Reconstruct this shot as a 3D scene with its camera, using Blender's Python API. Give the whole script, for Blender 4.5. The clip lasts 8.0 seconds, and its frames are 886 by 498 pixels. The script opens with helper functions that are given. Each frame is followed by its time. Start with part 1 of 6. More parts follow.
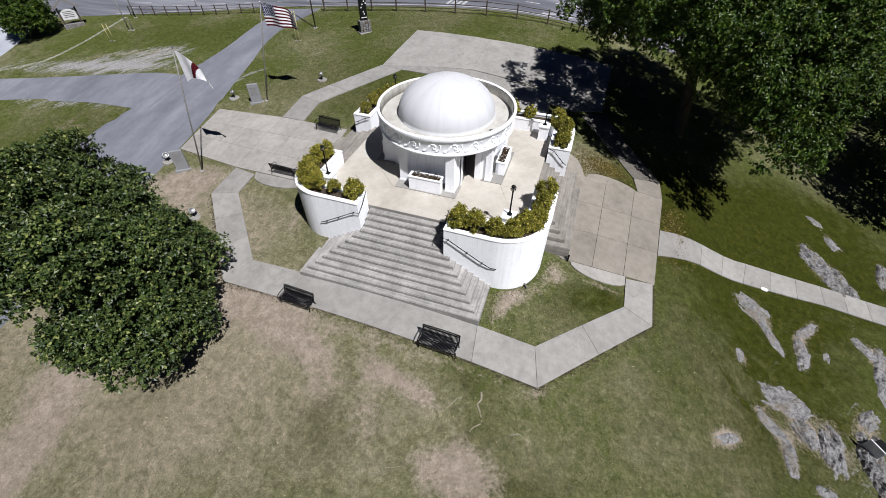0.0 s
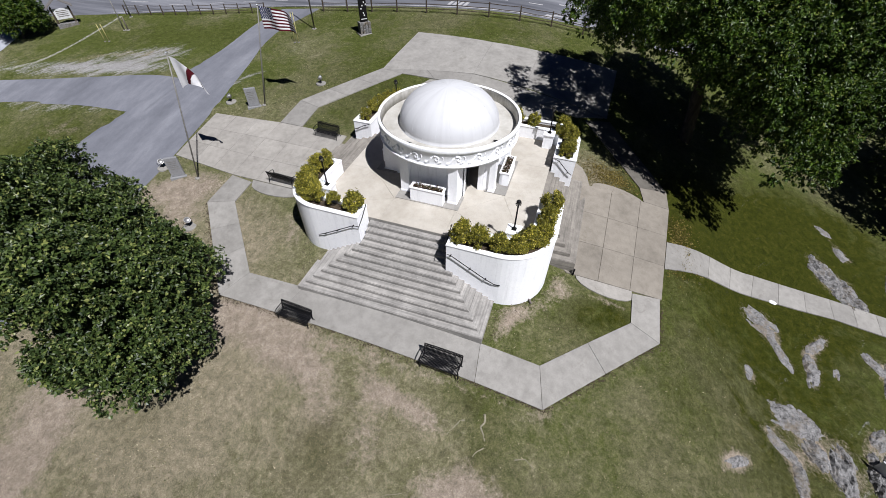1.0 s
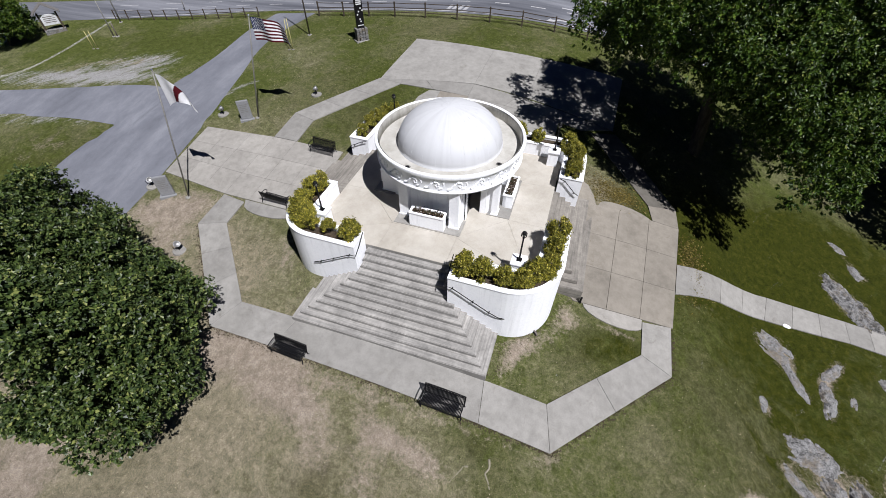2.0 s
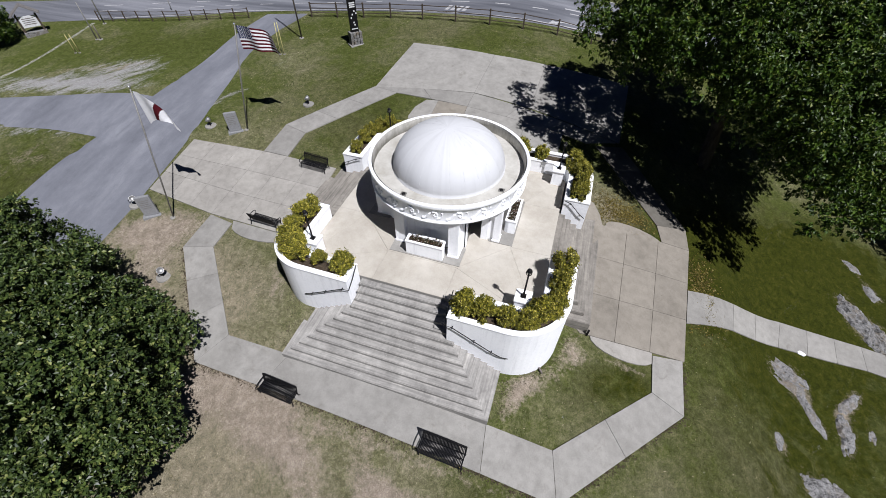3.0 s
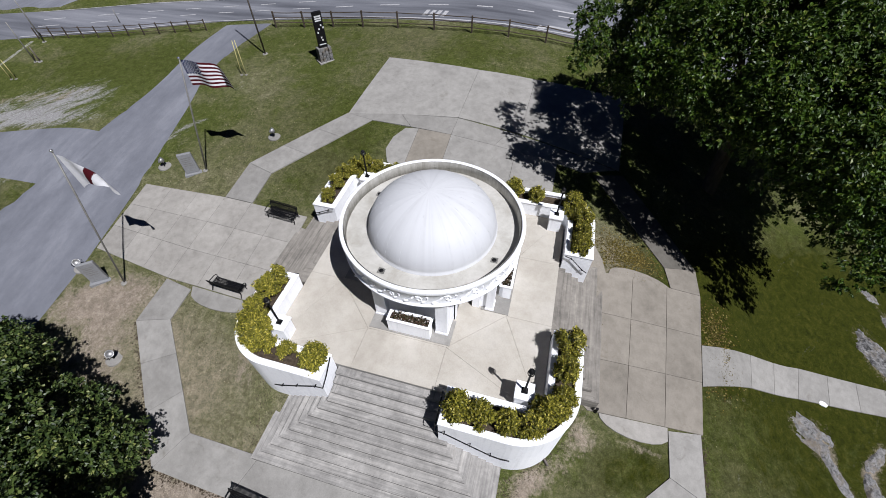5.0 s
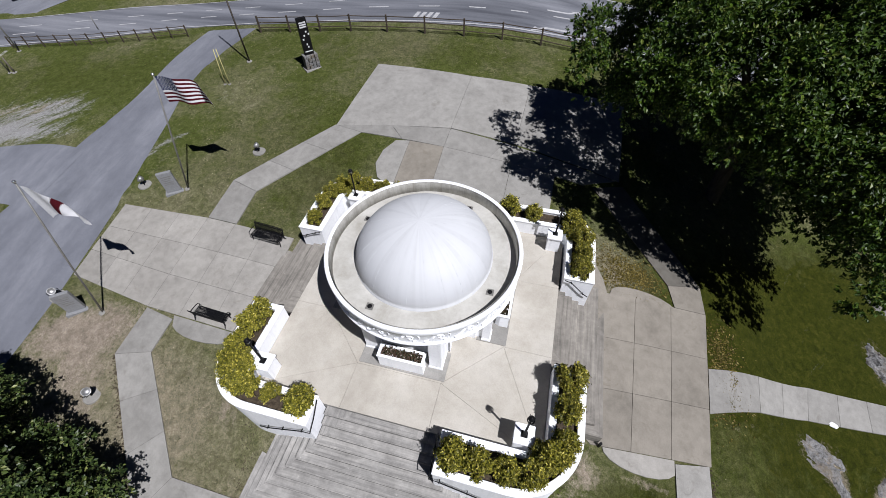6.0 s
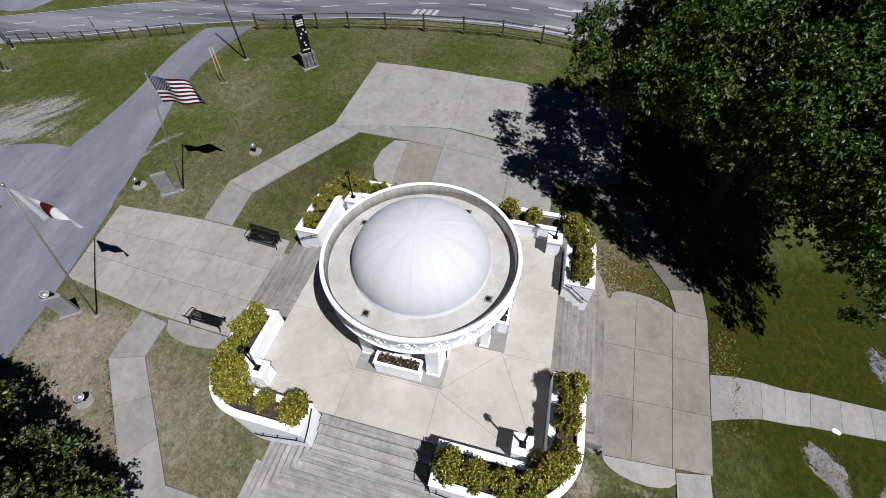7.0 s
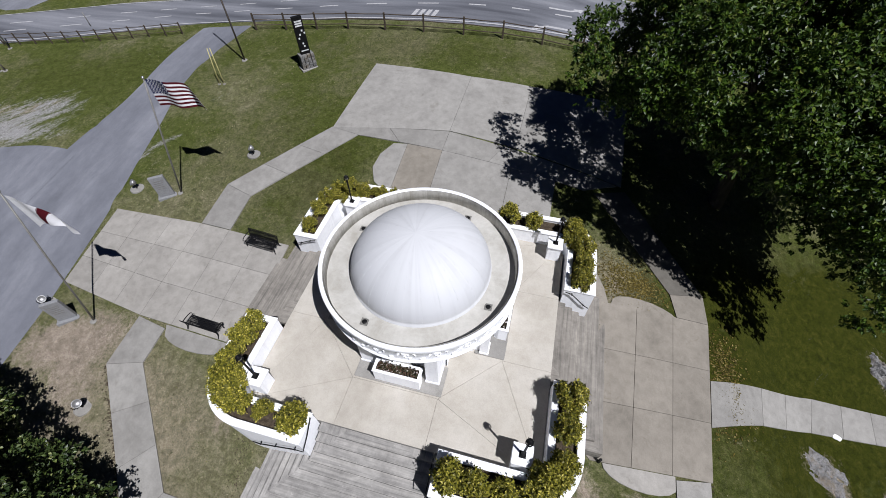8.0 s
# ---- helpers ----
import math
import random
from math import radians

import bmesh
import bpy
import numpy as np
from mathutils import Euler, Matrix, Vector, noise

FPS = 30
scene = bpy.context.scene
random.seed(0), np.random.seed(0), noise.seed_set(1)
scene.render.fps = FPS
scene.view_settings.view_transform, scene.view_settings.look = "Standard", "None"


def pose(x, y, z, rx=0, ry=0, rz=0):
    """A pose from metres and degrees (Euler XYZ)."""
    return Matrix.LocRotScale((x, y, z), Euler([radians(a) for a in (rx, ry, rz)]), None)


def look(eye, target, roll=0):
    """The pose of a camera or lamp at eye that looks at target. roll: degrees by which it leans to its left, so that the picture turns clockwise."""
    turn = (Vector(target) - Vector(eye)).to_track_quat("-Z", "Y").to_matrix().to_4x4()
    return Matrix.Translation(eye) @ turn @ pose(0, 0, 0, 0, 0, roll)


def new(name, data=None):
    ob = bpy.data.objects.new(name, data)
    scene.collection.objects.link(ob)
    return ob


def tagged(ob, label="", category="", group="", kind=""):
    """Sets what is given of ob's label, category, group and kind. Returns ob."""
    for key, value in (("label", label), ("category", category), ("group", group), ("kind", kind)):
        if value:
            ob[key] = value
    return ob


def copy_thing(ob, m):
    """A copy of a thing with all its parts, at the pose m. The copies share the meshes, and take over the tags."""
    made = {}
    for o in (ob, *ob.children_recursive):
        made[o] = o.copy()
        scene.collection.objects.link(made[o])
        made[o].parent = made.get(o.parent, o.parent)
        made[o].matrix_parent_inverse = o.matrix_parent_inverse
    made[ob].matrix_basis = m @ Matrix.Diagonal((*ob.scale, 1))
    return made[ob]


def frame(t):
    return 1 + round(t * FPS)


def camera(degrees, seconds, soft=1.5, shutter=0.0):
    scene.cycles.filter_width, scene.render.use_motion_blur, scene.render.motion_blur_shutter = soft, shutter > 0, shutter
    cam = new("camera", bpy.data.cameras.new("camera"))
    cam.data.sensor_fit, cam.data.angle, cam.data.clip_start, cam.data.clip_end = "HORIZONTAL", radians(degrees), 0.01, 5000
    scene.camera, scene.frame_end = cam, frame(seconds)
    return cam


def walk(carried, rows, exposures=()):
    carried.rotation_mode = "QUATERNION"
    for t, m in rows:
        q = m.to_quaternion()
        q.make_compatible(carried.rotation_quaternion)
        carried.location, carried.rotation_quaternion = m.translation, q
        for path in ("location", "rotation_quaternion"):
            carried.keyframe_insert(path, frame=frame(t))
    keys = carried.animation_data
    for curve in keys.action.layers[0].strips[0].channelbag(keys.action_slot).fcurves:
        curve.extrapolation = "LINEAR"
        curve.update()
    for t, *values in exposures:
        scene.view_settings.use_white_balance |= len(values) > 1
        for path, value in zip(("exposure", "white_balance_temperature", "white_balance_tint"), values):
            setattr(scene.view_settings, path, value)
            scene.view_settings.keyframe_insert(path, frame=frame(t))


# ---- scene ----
cam = camera(94.19, 8.0, soft=0.45)
# seconds, eye x y z, then heading, pitch and roll in degrees
ROWS = [
    (0.0, 5.705, -17.290, 11.857, 18.476, -44.854, 0.301),
    (0.5, 5.533, -16.999, 11.904, 18.359, -45.097, 0.553),
    (1.0, 5.302, -16.508, 12.024, 18.299, -45.301, 0.627),
    (1.5, 5.035, -15.829, 12.204, 18.266, -45.541, 0.507),
    (3.0, 4.159, -13.336, 12.694, 17.895, -47.076, 0.510),
    (3.5, 3.879, -12.454, 12.844, 17.441, -47.592, 0.420),
    (4.0, 3.612, -11.540, 13.029, 16.929, -48.248, 0.274),
    (4.5, 3.387, -10.604, 13.199, 16.397, -48.856, -0.047),
    (6.0, 2.982, -8.188, 13.469, 15.409, -50.287, -1.132),
    (6.5, 2.989, -7.970, 13.403, 15.515, -50.515, -1.090),
    (7.0, 2.970, -7.802, 13.445, 15.491, -50.747, -1.088),
    (7.5, 2.923, -7.646, 13.508, 15.454, -50.933, -1.011),
    (8.0, 2.898, -7.494, 13.564, 15.456, -51.137, -1.018),
]
walk(cam, [(t, pose(x, y, z, 0, 0, yaw) @ pose(0, 0, 0, 90 + pitch, 0, 0) @ pose(0, 0, 0, 0, 0, roll)) for t, x, y, z, yaw, pitch, roll in ROWS],
     [(0.0, 0.51, 6350, 12.5), (1.5, 0.48, 6330, 13), (3.5, 0.40, 6250, 13), (5.0, 0.33, 6220, 13), (8.0, 0.29, 6220, 13)])

import collections
# ---- world, sun, exposure ----
SUN_ELEV, SUN_AZ = 58.0, -34.0          # degrees above the horizon; heading of the sun from +x
world = bpy.data.worlds.new("sky")
scene.world = world
world.use_nodes = True
wn = world.node_tree
sky = wn.nodes.new("ShaderNodeTexSky")
sky.sky_type = "NISHITA"
sky.sun_disc = False
sky.ozone_density = 7.0
sky.air_density = 0.8
sky.sun_elevation = radians(SUN_ELEV)
sky.sun_rotation = radians(90 - SUN_AZ)
deep = wn.nodes.new("ShaderNodeMix")        # a clear, deep blue sky
deep.data_type, deep.blend_type = "RGBA", "MULTIPLY"
deep.inputs[0].default_value = 1.0
deep.inputs[7].default_value = (0.5, 0.72, 1.25, 1)
wn.links.new(sky.outputs[0], deep.inputs[6])
wn.links.new(deep.outputs[2], wn.nodes["Background"].inputs[0])
wn.nodes["Background"].inputs[1].default_value = 0.009
sun_data = bpy.data.lights.new("sun", "SUN")
sun_data.energy, sun_data.angle, sun_data.color = 4.8, radians(0.53), (1.0, 0.99, 0.985)
sun = new("sun", sun_data)
sun_way = Vector((math.cos(radians(SUN_AZ)) * math.cos(radians(SUN_ELEV)), math.sin(radians(SUN_AZ)) * math.cos(radians(SUN_ELEV)), math.sin(radians(SUN_ELEV))))
sun.matrix_world = look(sun_way * 60, (0, 0, 0))

# ---- materials ----
def mat(name, build=None, colour=(0.5, 0.5, 0.5), rough=0.7, metal=0.0, spec=0.5):
    m = bpy.data.materials.new(name)
    m.use_nodes = True
    b = m.node_tree.nodes["Principled BSDF"]
    b.inputs["Base Color"].default_value = (*colour, 1)
    b.inputs["Roughness"].default_value = rough
    b.inputs["Metallic"].default_value = metal
    b.inputs["Specular IOR Level"].default_value = spec
    if build:
        build(m.node_tree, b)
    return m


def coords(tree, scale=(1, 1, 1), turn=0.0):
    c = tree.nodes.new("ShaderNodeNewGeometry")
    m = tree.nodes.new("ShaderNodeMapping")
    m.inputs["Scale"].default_value = scale
    m.inputs["Rotation"].default_value = (0, 0, turn)
    tree.links.new(c.outputs["Position"], m.inputs["Vector"])
    return m.outputs["Vector"]


def grain(tree, scale, detail=6.0, rough=0.6, where=None, warp=0.0):
    n = tree.nodes.new("ShaderNodeTexNoise")
    n.inputs["Scale"].default_value = scale
    n.inputs["Detail"].default_value = detail
    n.inputs["Roughness"].default_value = rough
    n.inputs["Distortion"].default_value = warp
    tree.links.new(where if where is not None else coords(tree), n.inputs["Vector"])
    return n.outputs["Fac"]


def ramp(tree, fac, stops):
    r = tree.nodes.new("ShaderNodeValToRGB")
    el = r.color_ramp.elements
    while len(el) < len(stops):
        el.new(0.5)
    for e, (p, c) in zip(el, stops):
        e.position = p
        e.color = (*c, 1) if len(c) == 3 else c
    tree.links.new(fac, r.inputs["Fac"])
    return r.outputs["Color"]


def mix(tree, fac, a, b, how="MIX"):
    n = tree.nodes.new("ShaderNodeMix")
    n.data_type, n.blend_type = "RGBA", how
    for index, value in ((0, fac), (6, a), (7, b)):
        if isinstance(value, (int, float)):
            n.inputs[index].default_value = value
        elif isinstance(value, tuple):
            n.inputs[index].default_value = (*value, 1)
        else:
            tree.links.new(value, n.inputs[index])
    return n.outputs[2]


def calc(tree, how, a, b=0.0, clamp=False):
    n = tree.nodes.new("ShaderNodeMath")
    n.operation, n.use_clamp = how, clamp
    for index, value in ((0, a), (1, b)):
        if isinstance(value, (int, float)):
            n.inputs[index].default_value = value
        else:
            tree.links.new(value, n.inputs[index])
    return n.outputs[0]


def relief(tree, bsdf, height, strength=0.4, distance=0.02):
    n = tree.nodes.new("ShaderNodeBump")
    n.inputs["Strength"].default_value = strength
    n.inputs["Distance"].default_value = distance
    tree.links.new(height, n.inputs["Height"])
    tree.links.new(n.outputs["Normal"], bsdf.inputs["Normal"])


def attribute(tree, name):
    n = tree.nodes.new("ShaderNodeAttribute")
    n.attribute_name = name
    return n.outputs["Fac"]


def piece_random(tree):
    return tree.nodes.new("ShaderNodeObjectInfo").outputs["Random"]


def island_random(tree):
    return tree.nodes.new("ShaderNodeNewGeometry").outputs["Random Per Island"]


def paint_in(tree, b, colour, tone=1.0):
    if tone != 1.0:
        colour = mix(tree, 1.0, colour, (tone, tone, tone), "MULTIPLY")
    tree.links.new(colour, b.inputs["Base Color"])
    return colour


def lawn(tree, b):
    big = grain(tree, 0.16, 5, 0.6)
    mid = grain(tree, 0.9, 7, 0.7, warp=0.8)
    tuft = grain(tree, 3.2, 6, 0.75, warp=0.6)
    fine = grain(tree, 8.0, 6, 0.8)
    blade = grain(tree, 34.0, 4, 0.75)
    green = ramp(tree, tuft, [(0.28, (0.043, 0.057, 0.011)), (0.5, (0.084, 0.103, 0.024)), (0.7, (0.132, 0.146, 0.047))])
    dry = ramp(tree, tuft, [(0.25, (0.135, 0.124, 0.080)), (0.47, (0.25, 0.222, 0.152)), (0.72, (0.42, 0.365, 0.265))])
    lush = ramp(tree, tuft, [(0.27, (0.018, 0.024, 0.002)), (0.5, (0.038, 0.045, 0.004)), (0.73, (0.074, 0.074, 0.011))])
    clay = ramp(tree, grain(tree, 2.6, 8, 0.78), [(0.25, (0.165, 0.140, 0.108)), (0.5, (0.325, 0.272, 0.215)), (0.75, (0.50, 0.43, 0.355))])
    gravel = ramp(tree, grain(tree, 14, 4, 0.8), [(0.3, (0.20, 0.195, 0.19)), (0.7, (0.46, 0.455, 0.45))])
    dryness = calc(tree, "ADD", attribute(tree, "dry"), calc(tree, "MULTIPLY", calc(tree, "SUBTRACT", big, 0.5), 1.9))
    dryness = calc(tree, "ADD", dryness, calc(tree, "MULTIPLY", calc(tree, "SUBTRACT", mid, 0.5), 1.1))
    dryness = calc(tree, "ADD", dryness, calc(tree, "MULTIPLY", calc(tree, "SUBTRACT", fine, 0.5), 1.1), True)
    colour = mix(tree, dryness, green, dry)
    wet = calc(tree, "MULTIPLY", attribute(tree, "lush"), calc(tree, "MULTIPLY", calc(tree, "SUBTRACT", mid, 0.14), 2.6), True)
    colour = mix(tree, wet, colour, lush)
    bare = calc(tree, "ADD", attribute(tree, "bare"), calc(tree, "MULTIPLY", calc(tree, "SUBTRACT", mid, 0.5), 1.5))
    bare = calc(tree, "ADD", bare, calc(tree, "MULTIPLY", calc(tree, "SUBTRACT", fine, 0.5), 1.6))
    bare = calc(tree, "MULTIPLY", calc(tree, "SUBTRACT", bare, 0.48), 1.8, True)
    colour = mix(tree, bare, colour, clay)
    laid = tree.nodes.new("ShaderNodeMapping")
    laid.inputs["Scale"].default_value = (0.5, 2.4, 1.0)
    tree.links.new(coords(tree, turn=-0.9), laid.inputs["Vector"])
    streak = grain(tree, 1.0, 7, 0.75, laid.outputs["Vector"], 0.8)
    stony = calc(tree, "ADD", attribute(tree, "gravel"), calc(tree, "MULTIPLY", calc(tree, "SUBTRACT", streak, 0.5), 3.2))
    stony = calc(tree, "ADD", stony, calc(tree, "MULTIPLY", calc(tree, "SUBTRACT", fine, 0.5), 1.6))
    stony = calc(tree, "MULTIPLY", calc(tree, "SUBTRACT", stony, 0.55), 1.8, True)
    colour = mix(tree, stony, colour, gravel)
    tone = ramp(tree, blade, [(0.30, (0.25, 0.25, 0.25)), (0.5, (1.0, 1.0, 1.0)), (0.72, (2.0, 2.0, 1.95))])
    colour = mix(tree, 0.70, colour, tone, "MULTIPLY")
    speck = ramp(tree, fine, [(0.32, (0.45, 0.45, 0.45)), (0.5, (1.0, 1.0, 1.0)), (0.68, (1.45, 1.45, 1.4))])
    colour = mix(tree, 0.35, colour, speck, "MULTIPLY")
    paint_in(tree, b, colour, 0.78)
    relief(tree, b, calc(tree, "ADD", blade, calc(tree, "MULTIPLY", fine, 1.5)), 0.8, 0.06)


def concrete(tree, b, dark=1.0, tint=(1.0, 0.985, 0.952)):
    where = coords(tree)
    stain = grain(tree, 0.7, 7, 0.62, where, 0.5)
    speck = grain(tree, 26, 3, 0.7, where)
    blot = grain(tree, 3.2, 5, 0.6, where)
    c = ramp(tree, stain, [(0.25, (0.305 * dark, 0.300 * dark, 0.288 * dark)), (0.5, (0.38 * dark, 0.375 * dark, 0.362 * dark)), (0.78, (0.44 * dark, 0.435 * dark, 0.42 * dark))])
    c = mix(tree, 0.55, c, ramp(tree, blot, [(0.3, (0.72, 0.71, 0.69)), (0.6, (1.06, 1.05, 1.04))]), "MULTIPLY")
    spill = ramp(tree, grain(tree, 1.7, 6, 0.7, where, 1.2), [(0.30, (0.70, 0.68, 0.64)), (0.42, (1, 1, 1))])
    c = mix(tree, 0.6, c, spill, "MULTIPLY")
    c = mix(tree, 0.35, c, ramp(tree, speck, [(0.3, (0.62, 0.62, 0.62)), (0.65, (1.1, 1.1, 1.1))]), "MULTIPLY")
    each = calc(tree, "ADD", 0.88, calc(tree, "MULTIPLY", piece_random(tree), 0.20))
    grey = tree.nodes.new("ShaderNodeCombineColor")
    for k in range(3):
        tree.links.new(each, grey.inputs[k])
    c = mix(tree, 1.0, c, grey.outputs[0], "MULTIPLY")
    c = mix(tree, 1.0, c, tint, "MULTIPLY")
    paint_in(tree, b, c, 0.66)
    relief(tree, b, speck, 0.25, 0.006)


def pale_concrete(tree, b):
    where = coords(tree)
    stain = grain(tree, 0.55, 6, 0.6, where, 0.4)
    c = ramp(tree, stain, [(0.28, (0.50, 0.460, 0.395)), (0.5, (0.62, 0.578, 0.505)), (0.72, (0.71, 0.672, 0.605))])
    c = mix(tree, 0.4, c, ramp(tree, grain(tree, 3.5, 6, 0.65, where), [(0.3, (0.78, 0.77, 0.75)), (0.6, (1.03, 1.03, 1.02))]), "MULTIPLY")
    c = mix(tree, 0.3, c, ramp(tree, grain(tree, 28, 3, 0.7, where), [(0.3, (0.75, 0.75, 0.75)), (0.65, (1.08, 1.08, 1.08))]), "MULTIPLY")
    paint_in(tree, b, c, 0.66)
    relief(tree, b, grain(tree, 30, 3, 0.7, where), 0.2, 0.005)


def step_concrete(along):
    def build(tree, b):
        where = coords(tree)
        level = grain(tree, 1.0, 5, 0.7, coords(tree, (0.35, 13.0, 13.0)))
        across = grain(tree, 1.0, 5, 0.7, coords(tree, (13.0, 0.35, 13.0)))
        apart = tree.nodes.new("ShaderNodeSeparateXYZ")
        tree.links.new(where, apart.inputs[0])
        far = [calc(tree, "ABSOLUTE", apart.outputs[k]) for k in (0, 1)]
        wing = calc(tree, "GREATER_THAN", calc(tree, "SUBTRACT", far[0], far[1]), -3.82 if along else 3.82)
        lines = mix(tree, wing, level, across)
        c = ramp(tree, grain(tree, 0.9, 7, 0.65, where, 0.7), [(0.25, (0.205, 0.202, 0.198)), (0.5, (0.305, 0.302, 0.296)), (0.78, (0.42, 0.417, 0.408))])
        c = mix(tree, 0.9, c, ramp(tree, lines, [(0.3, (0.62, 0.62, 0.62)), (0.5, (1.0, 1.0, 1.0)), (0.7, (1.30, 1.29, 1.27))]), "MULTIPLY")
        c = mix(tree, 0.6, c, ramp(tree, grain(tree, 4.5, 6, 0.7, where), [(0.3, (0.66, 0.66, 0.65)), (0.65, (1.15, 1.14, 1.13))]), "MULTIPLY")
        chip = ramp(tree, grain(tree, 7.5, 4, 0.8, where), [(0.66, (0, 0, 0)), (0.74, (1, 1, 1))])
        c = mix(tree, chip, c, (0.55, 0.54, 0.52))
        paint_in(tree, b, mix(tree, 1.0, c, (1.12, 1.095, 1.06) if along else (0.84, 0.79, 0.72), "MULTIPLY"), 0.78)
        relief(tree, b, grain(tree, 24, 3, 0.7, where), 0.35, 0.008)
    return build


def white_wall(tree, b):
    where = coords(tree)
    streak = grain(tree, 1.0, 6, 0.65, coords(tree, (5.5, 5.5, 0.35)))
    c = ramp(tree, grain(tree, 0.9, 5, 0.6, where), [(0.3, (0.83, 0.845, 0.875)), (0.65, (0.89, 0.90, 0.92))])
    c = mix(tree, 0.42, c, ramp(tree, streak, [(0.27, (0.60, 0.60, 0.61)), (0.46, (0.98, 0.98, 0.98)), (0.8, (1.0, 1.0, 1.0))]), "MULTIPLY")
    c = mix(tree, 0.35, c, ramp(tree, grain(tree, 11, 4, 0.7, where), [(0.3, (0.78, 0.78, 0.79)), (0.5, (1, 1, 1))]), "MULTIPLY")
    paint_in(tree, b, c)
    relief(tree, b, grain(tree, 18, 4, 0.7, where), 0.15, 0.006)


def dome_paint(tree, b):
    """Painted segments with faint rain streaks that run down from the crown."""
    turn = tree.nodes.new("ShaderNodeTexGradient")
    turn.gradient_type = "RADIAL"
    tree.links.new(coords(tree), turn.inputs["Vector"])

    def round_noise(scale, detail):
        n = tree.nodes.new("ShaderNodeTexNoise")
        n.noise_dimensions = "1D"
        n.inputs["Scale"].default_value = scale
        n.inputs["Detail"].default_value = detail
        tree.links.new(turn.outputs["Fac"], n.inputs["W"])
        return n.outputs["Fac"]

    each = tree.nodes.new("ShaderNodeTexWhiteNoise")
    each.noise_dimensions = "1D"
    tree.links.new(calc(tree, "FLOOR", calc(tree, "MULTIPLY", turn.outputs["Fac"], 24.0)), each.inputs["W"])
    c = ramp(tree, grain(tree, 0.5, 4, 0.55), [(0.3, (0.500, 0.508, 0.522)), (0.7, (0.530, 0.538, 0.552))])
    c = mix(tree, 1.0, c, ramp(tree, each.outputs["Value"], [(0.0, (0.955, 0.955, 0.955)), (1.0, (1.0, 1.0, 1.0))]), "MULTIPLY")
    low = ramp(tree, calc(tree, "MULTIPLY", grain(tree, 1.6, 5, 0.6), 1.0), [(0.35, (0.03, 0.03, 0.03)), (0.65, (0.32, 0.32, 0.32))])
    c = mix(tree, low, c, mix(tree, 1.0, c, ramp(tree, round_noise(30.0, 3.0), [(0.36, (0.74, 0.735, 0.73)), (0.52, (1, 1, 1))]), "MULTIPLY"))
    paint_in(tree, b, c)
    relief(tree, b, grain(tree, 2.0, 3, 0.5), 0.05, 0.02)


def roof_deck(tree, b):
    c = ramp(tree, grain(tree, 1.1, 6, 0.65, warp=0.5), [(0.28, (0.44, 0.42, 0.37)), (0.55, (0.60, 0.585, 0.54)), (0.75, (0.68, 0.665, 0.62))])
    c = mix(tree, 0.4, c, ramp(tree, grain(tree, 8, 5, 0.7), [(0.3, (0.75, 0.74, 0.72)), (0.6, (1, 1, 1))]), "MULTIPLY")
    paint_in(tree, b, c, 0.72)


def asphalt(tree, b):
    track = grain(tree, 0.5, 6, 0.65, coords(tree, (1.0, 0.25, 1.0), 0.05))
    c = ramp(tree, track, [(0.25, (0.150, 0.158, 0.186)), (0.5, (0.230, 0.240, 0.276)), (0.75, (0.35, 0.362, 0.402))])
    c = mix(tree, 0.5, c, ramp(tree, grain(tree, 30, 3, 0.8), [(0.3, (0.6, 0.6, 0.6)), (0.7, (1.25, 1.25, 1.25))]), "MULTIPLY")
    c = mix(tree, 0.35, c, ramp(tree, grain(tree, 1.8, 6, 0.7), [(0.3, (0.75, 0.75, 0.75)), (0.7, (1.2, 1.2, 1.2))]), "MULTIPLY")
    paint_in(tree, b, c, 0.64)
    relief(tree, b, grain(tree, 40, 2, 0.7), 0.4, 0.01)


def highway(tree, b):
    track = grain(tree, 1.0, 5, 0.6, coords(tree, (0.06, 0.75, 1.0), -0.03))
    c = ramp(tree, track, [(0.3, (0.10, 0.105, 0.124)), (0.5, (0.20, 0.208, 0.236)), (0.68, (0.30, 0.308, 0.340))])
    c = mix(tree, 0.4, c, ramp(tree, grain(tree, 9, 4, 0.8), [(0.3, (0.7, 0.7, 0.7)), (0.7, (1.2, 1.2, 1.2))]), "MULTIPLY")
    paint_in(tree, b, c, 0.64)


def rock_stone(tree, b):
    where = coords(tree)
    c = ramp(tree, grain(tree, 3.0, 9, 0.75, where, 1.0), [(0.28, (0.13, 0.125, 0.12)), (0.43, (0.32, 0.315, 0.31)), (0.56, (0.50, 0.495, 0.49)), (0.8, (0.66, 0.66, 0.66))])
    crack = ramp(tree, grain(tree, 5.5, 7, 0.78, where, 2.5), [(0.38, (0.08, 0.08, 0.08)), (0.50, (1, 1, 1))])
    c = mix(tree, 0.9, c, crack, "MULTIPLY")
    pit = ramp(tree, grain(tree, 22, 4, 0.8, where), [(0.34, (0.35, 0.35, 0.35)), (0.48, (1, 1, 1)), (0.7, (1.35, 1.35, 1.35))])
    c = mix(tree, 0.7, c, pit, "MULTIPLY")
    earth = ramp(tree, grain(tree, 1.5, 6, 0.7, where), [(0.50, (0, 0, 0)), (0.66, (0.9, 0.9, 0.9))])
    c = mix(tree, earth, c, ramp(tree, grain(tree, 12, 5, 0.75, where), [(0.3, (0.15, 0.12, 0.085)), (0.7, (0.43, 0.36, 0.27))]))
    paint_in(tree, b, c, 0.45)
    relief(tree, b, grain(tree, 9, 8, 0.75, where), 0.9, 0.05)


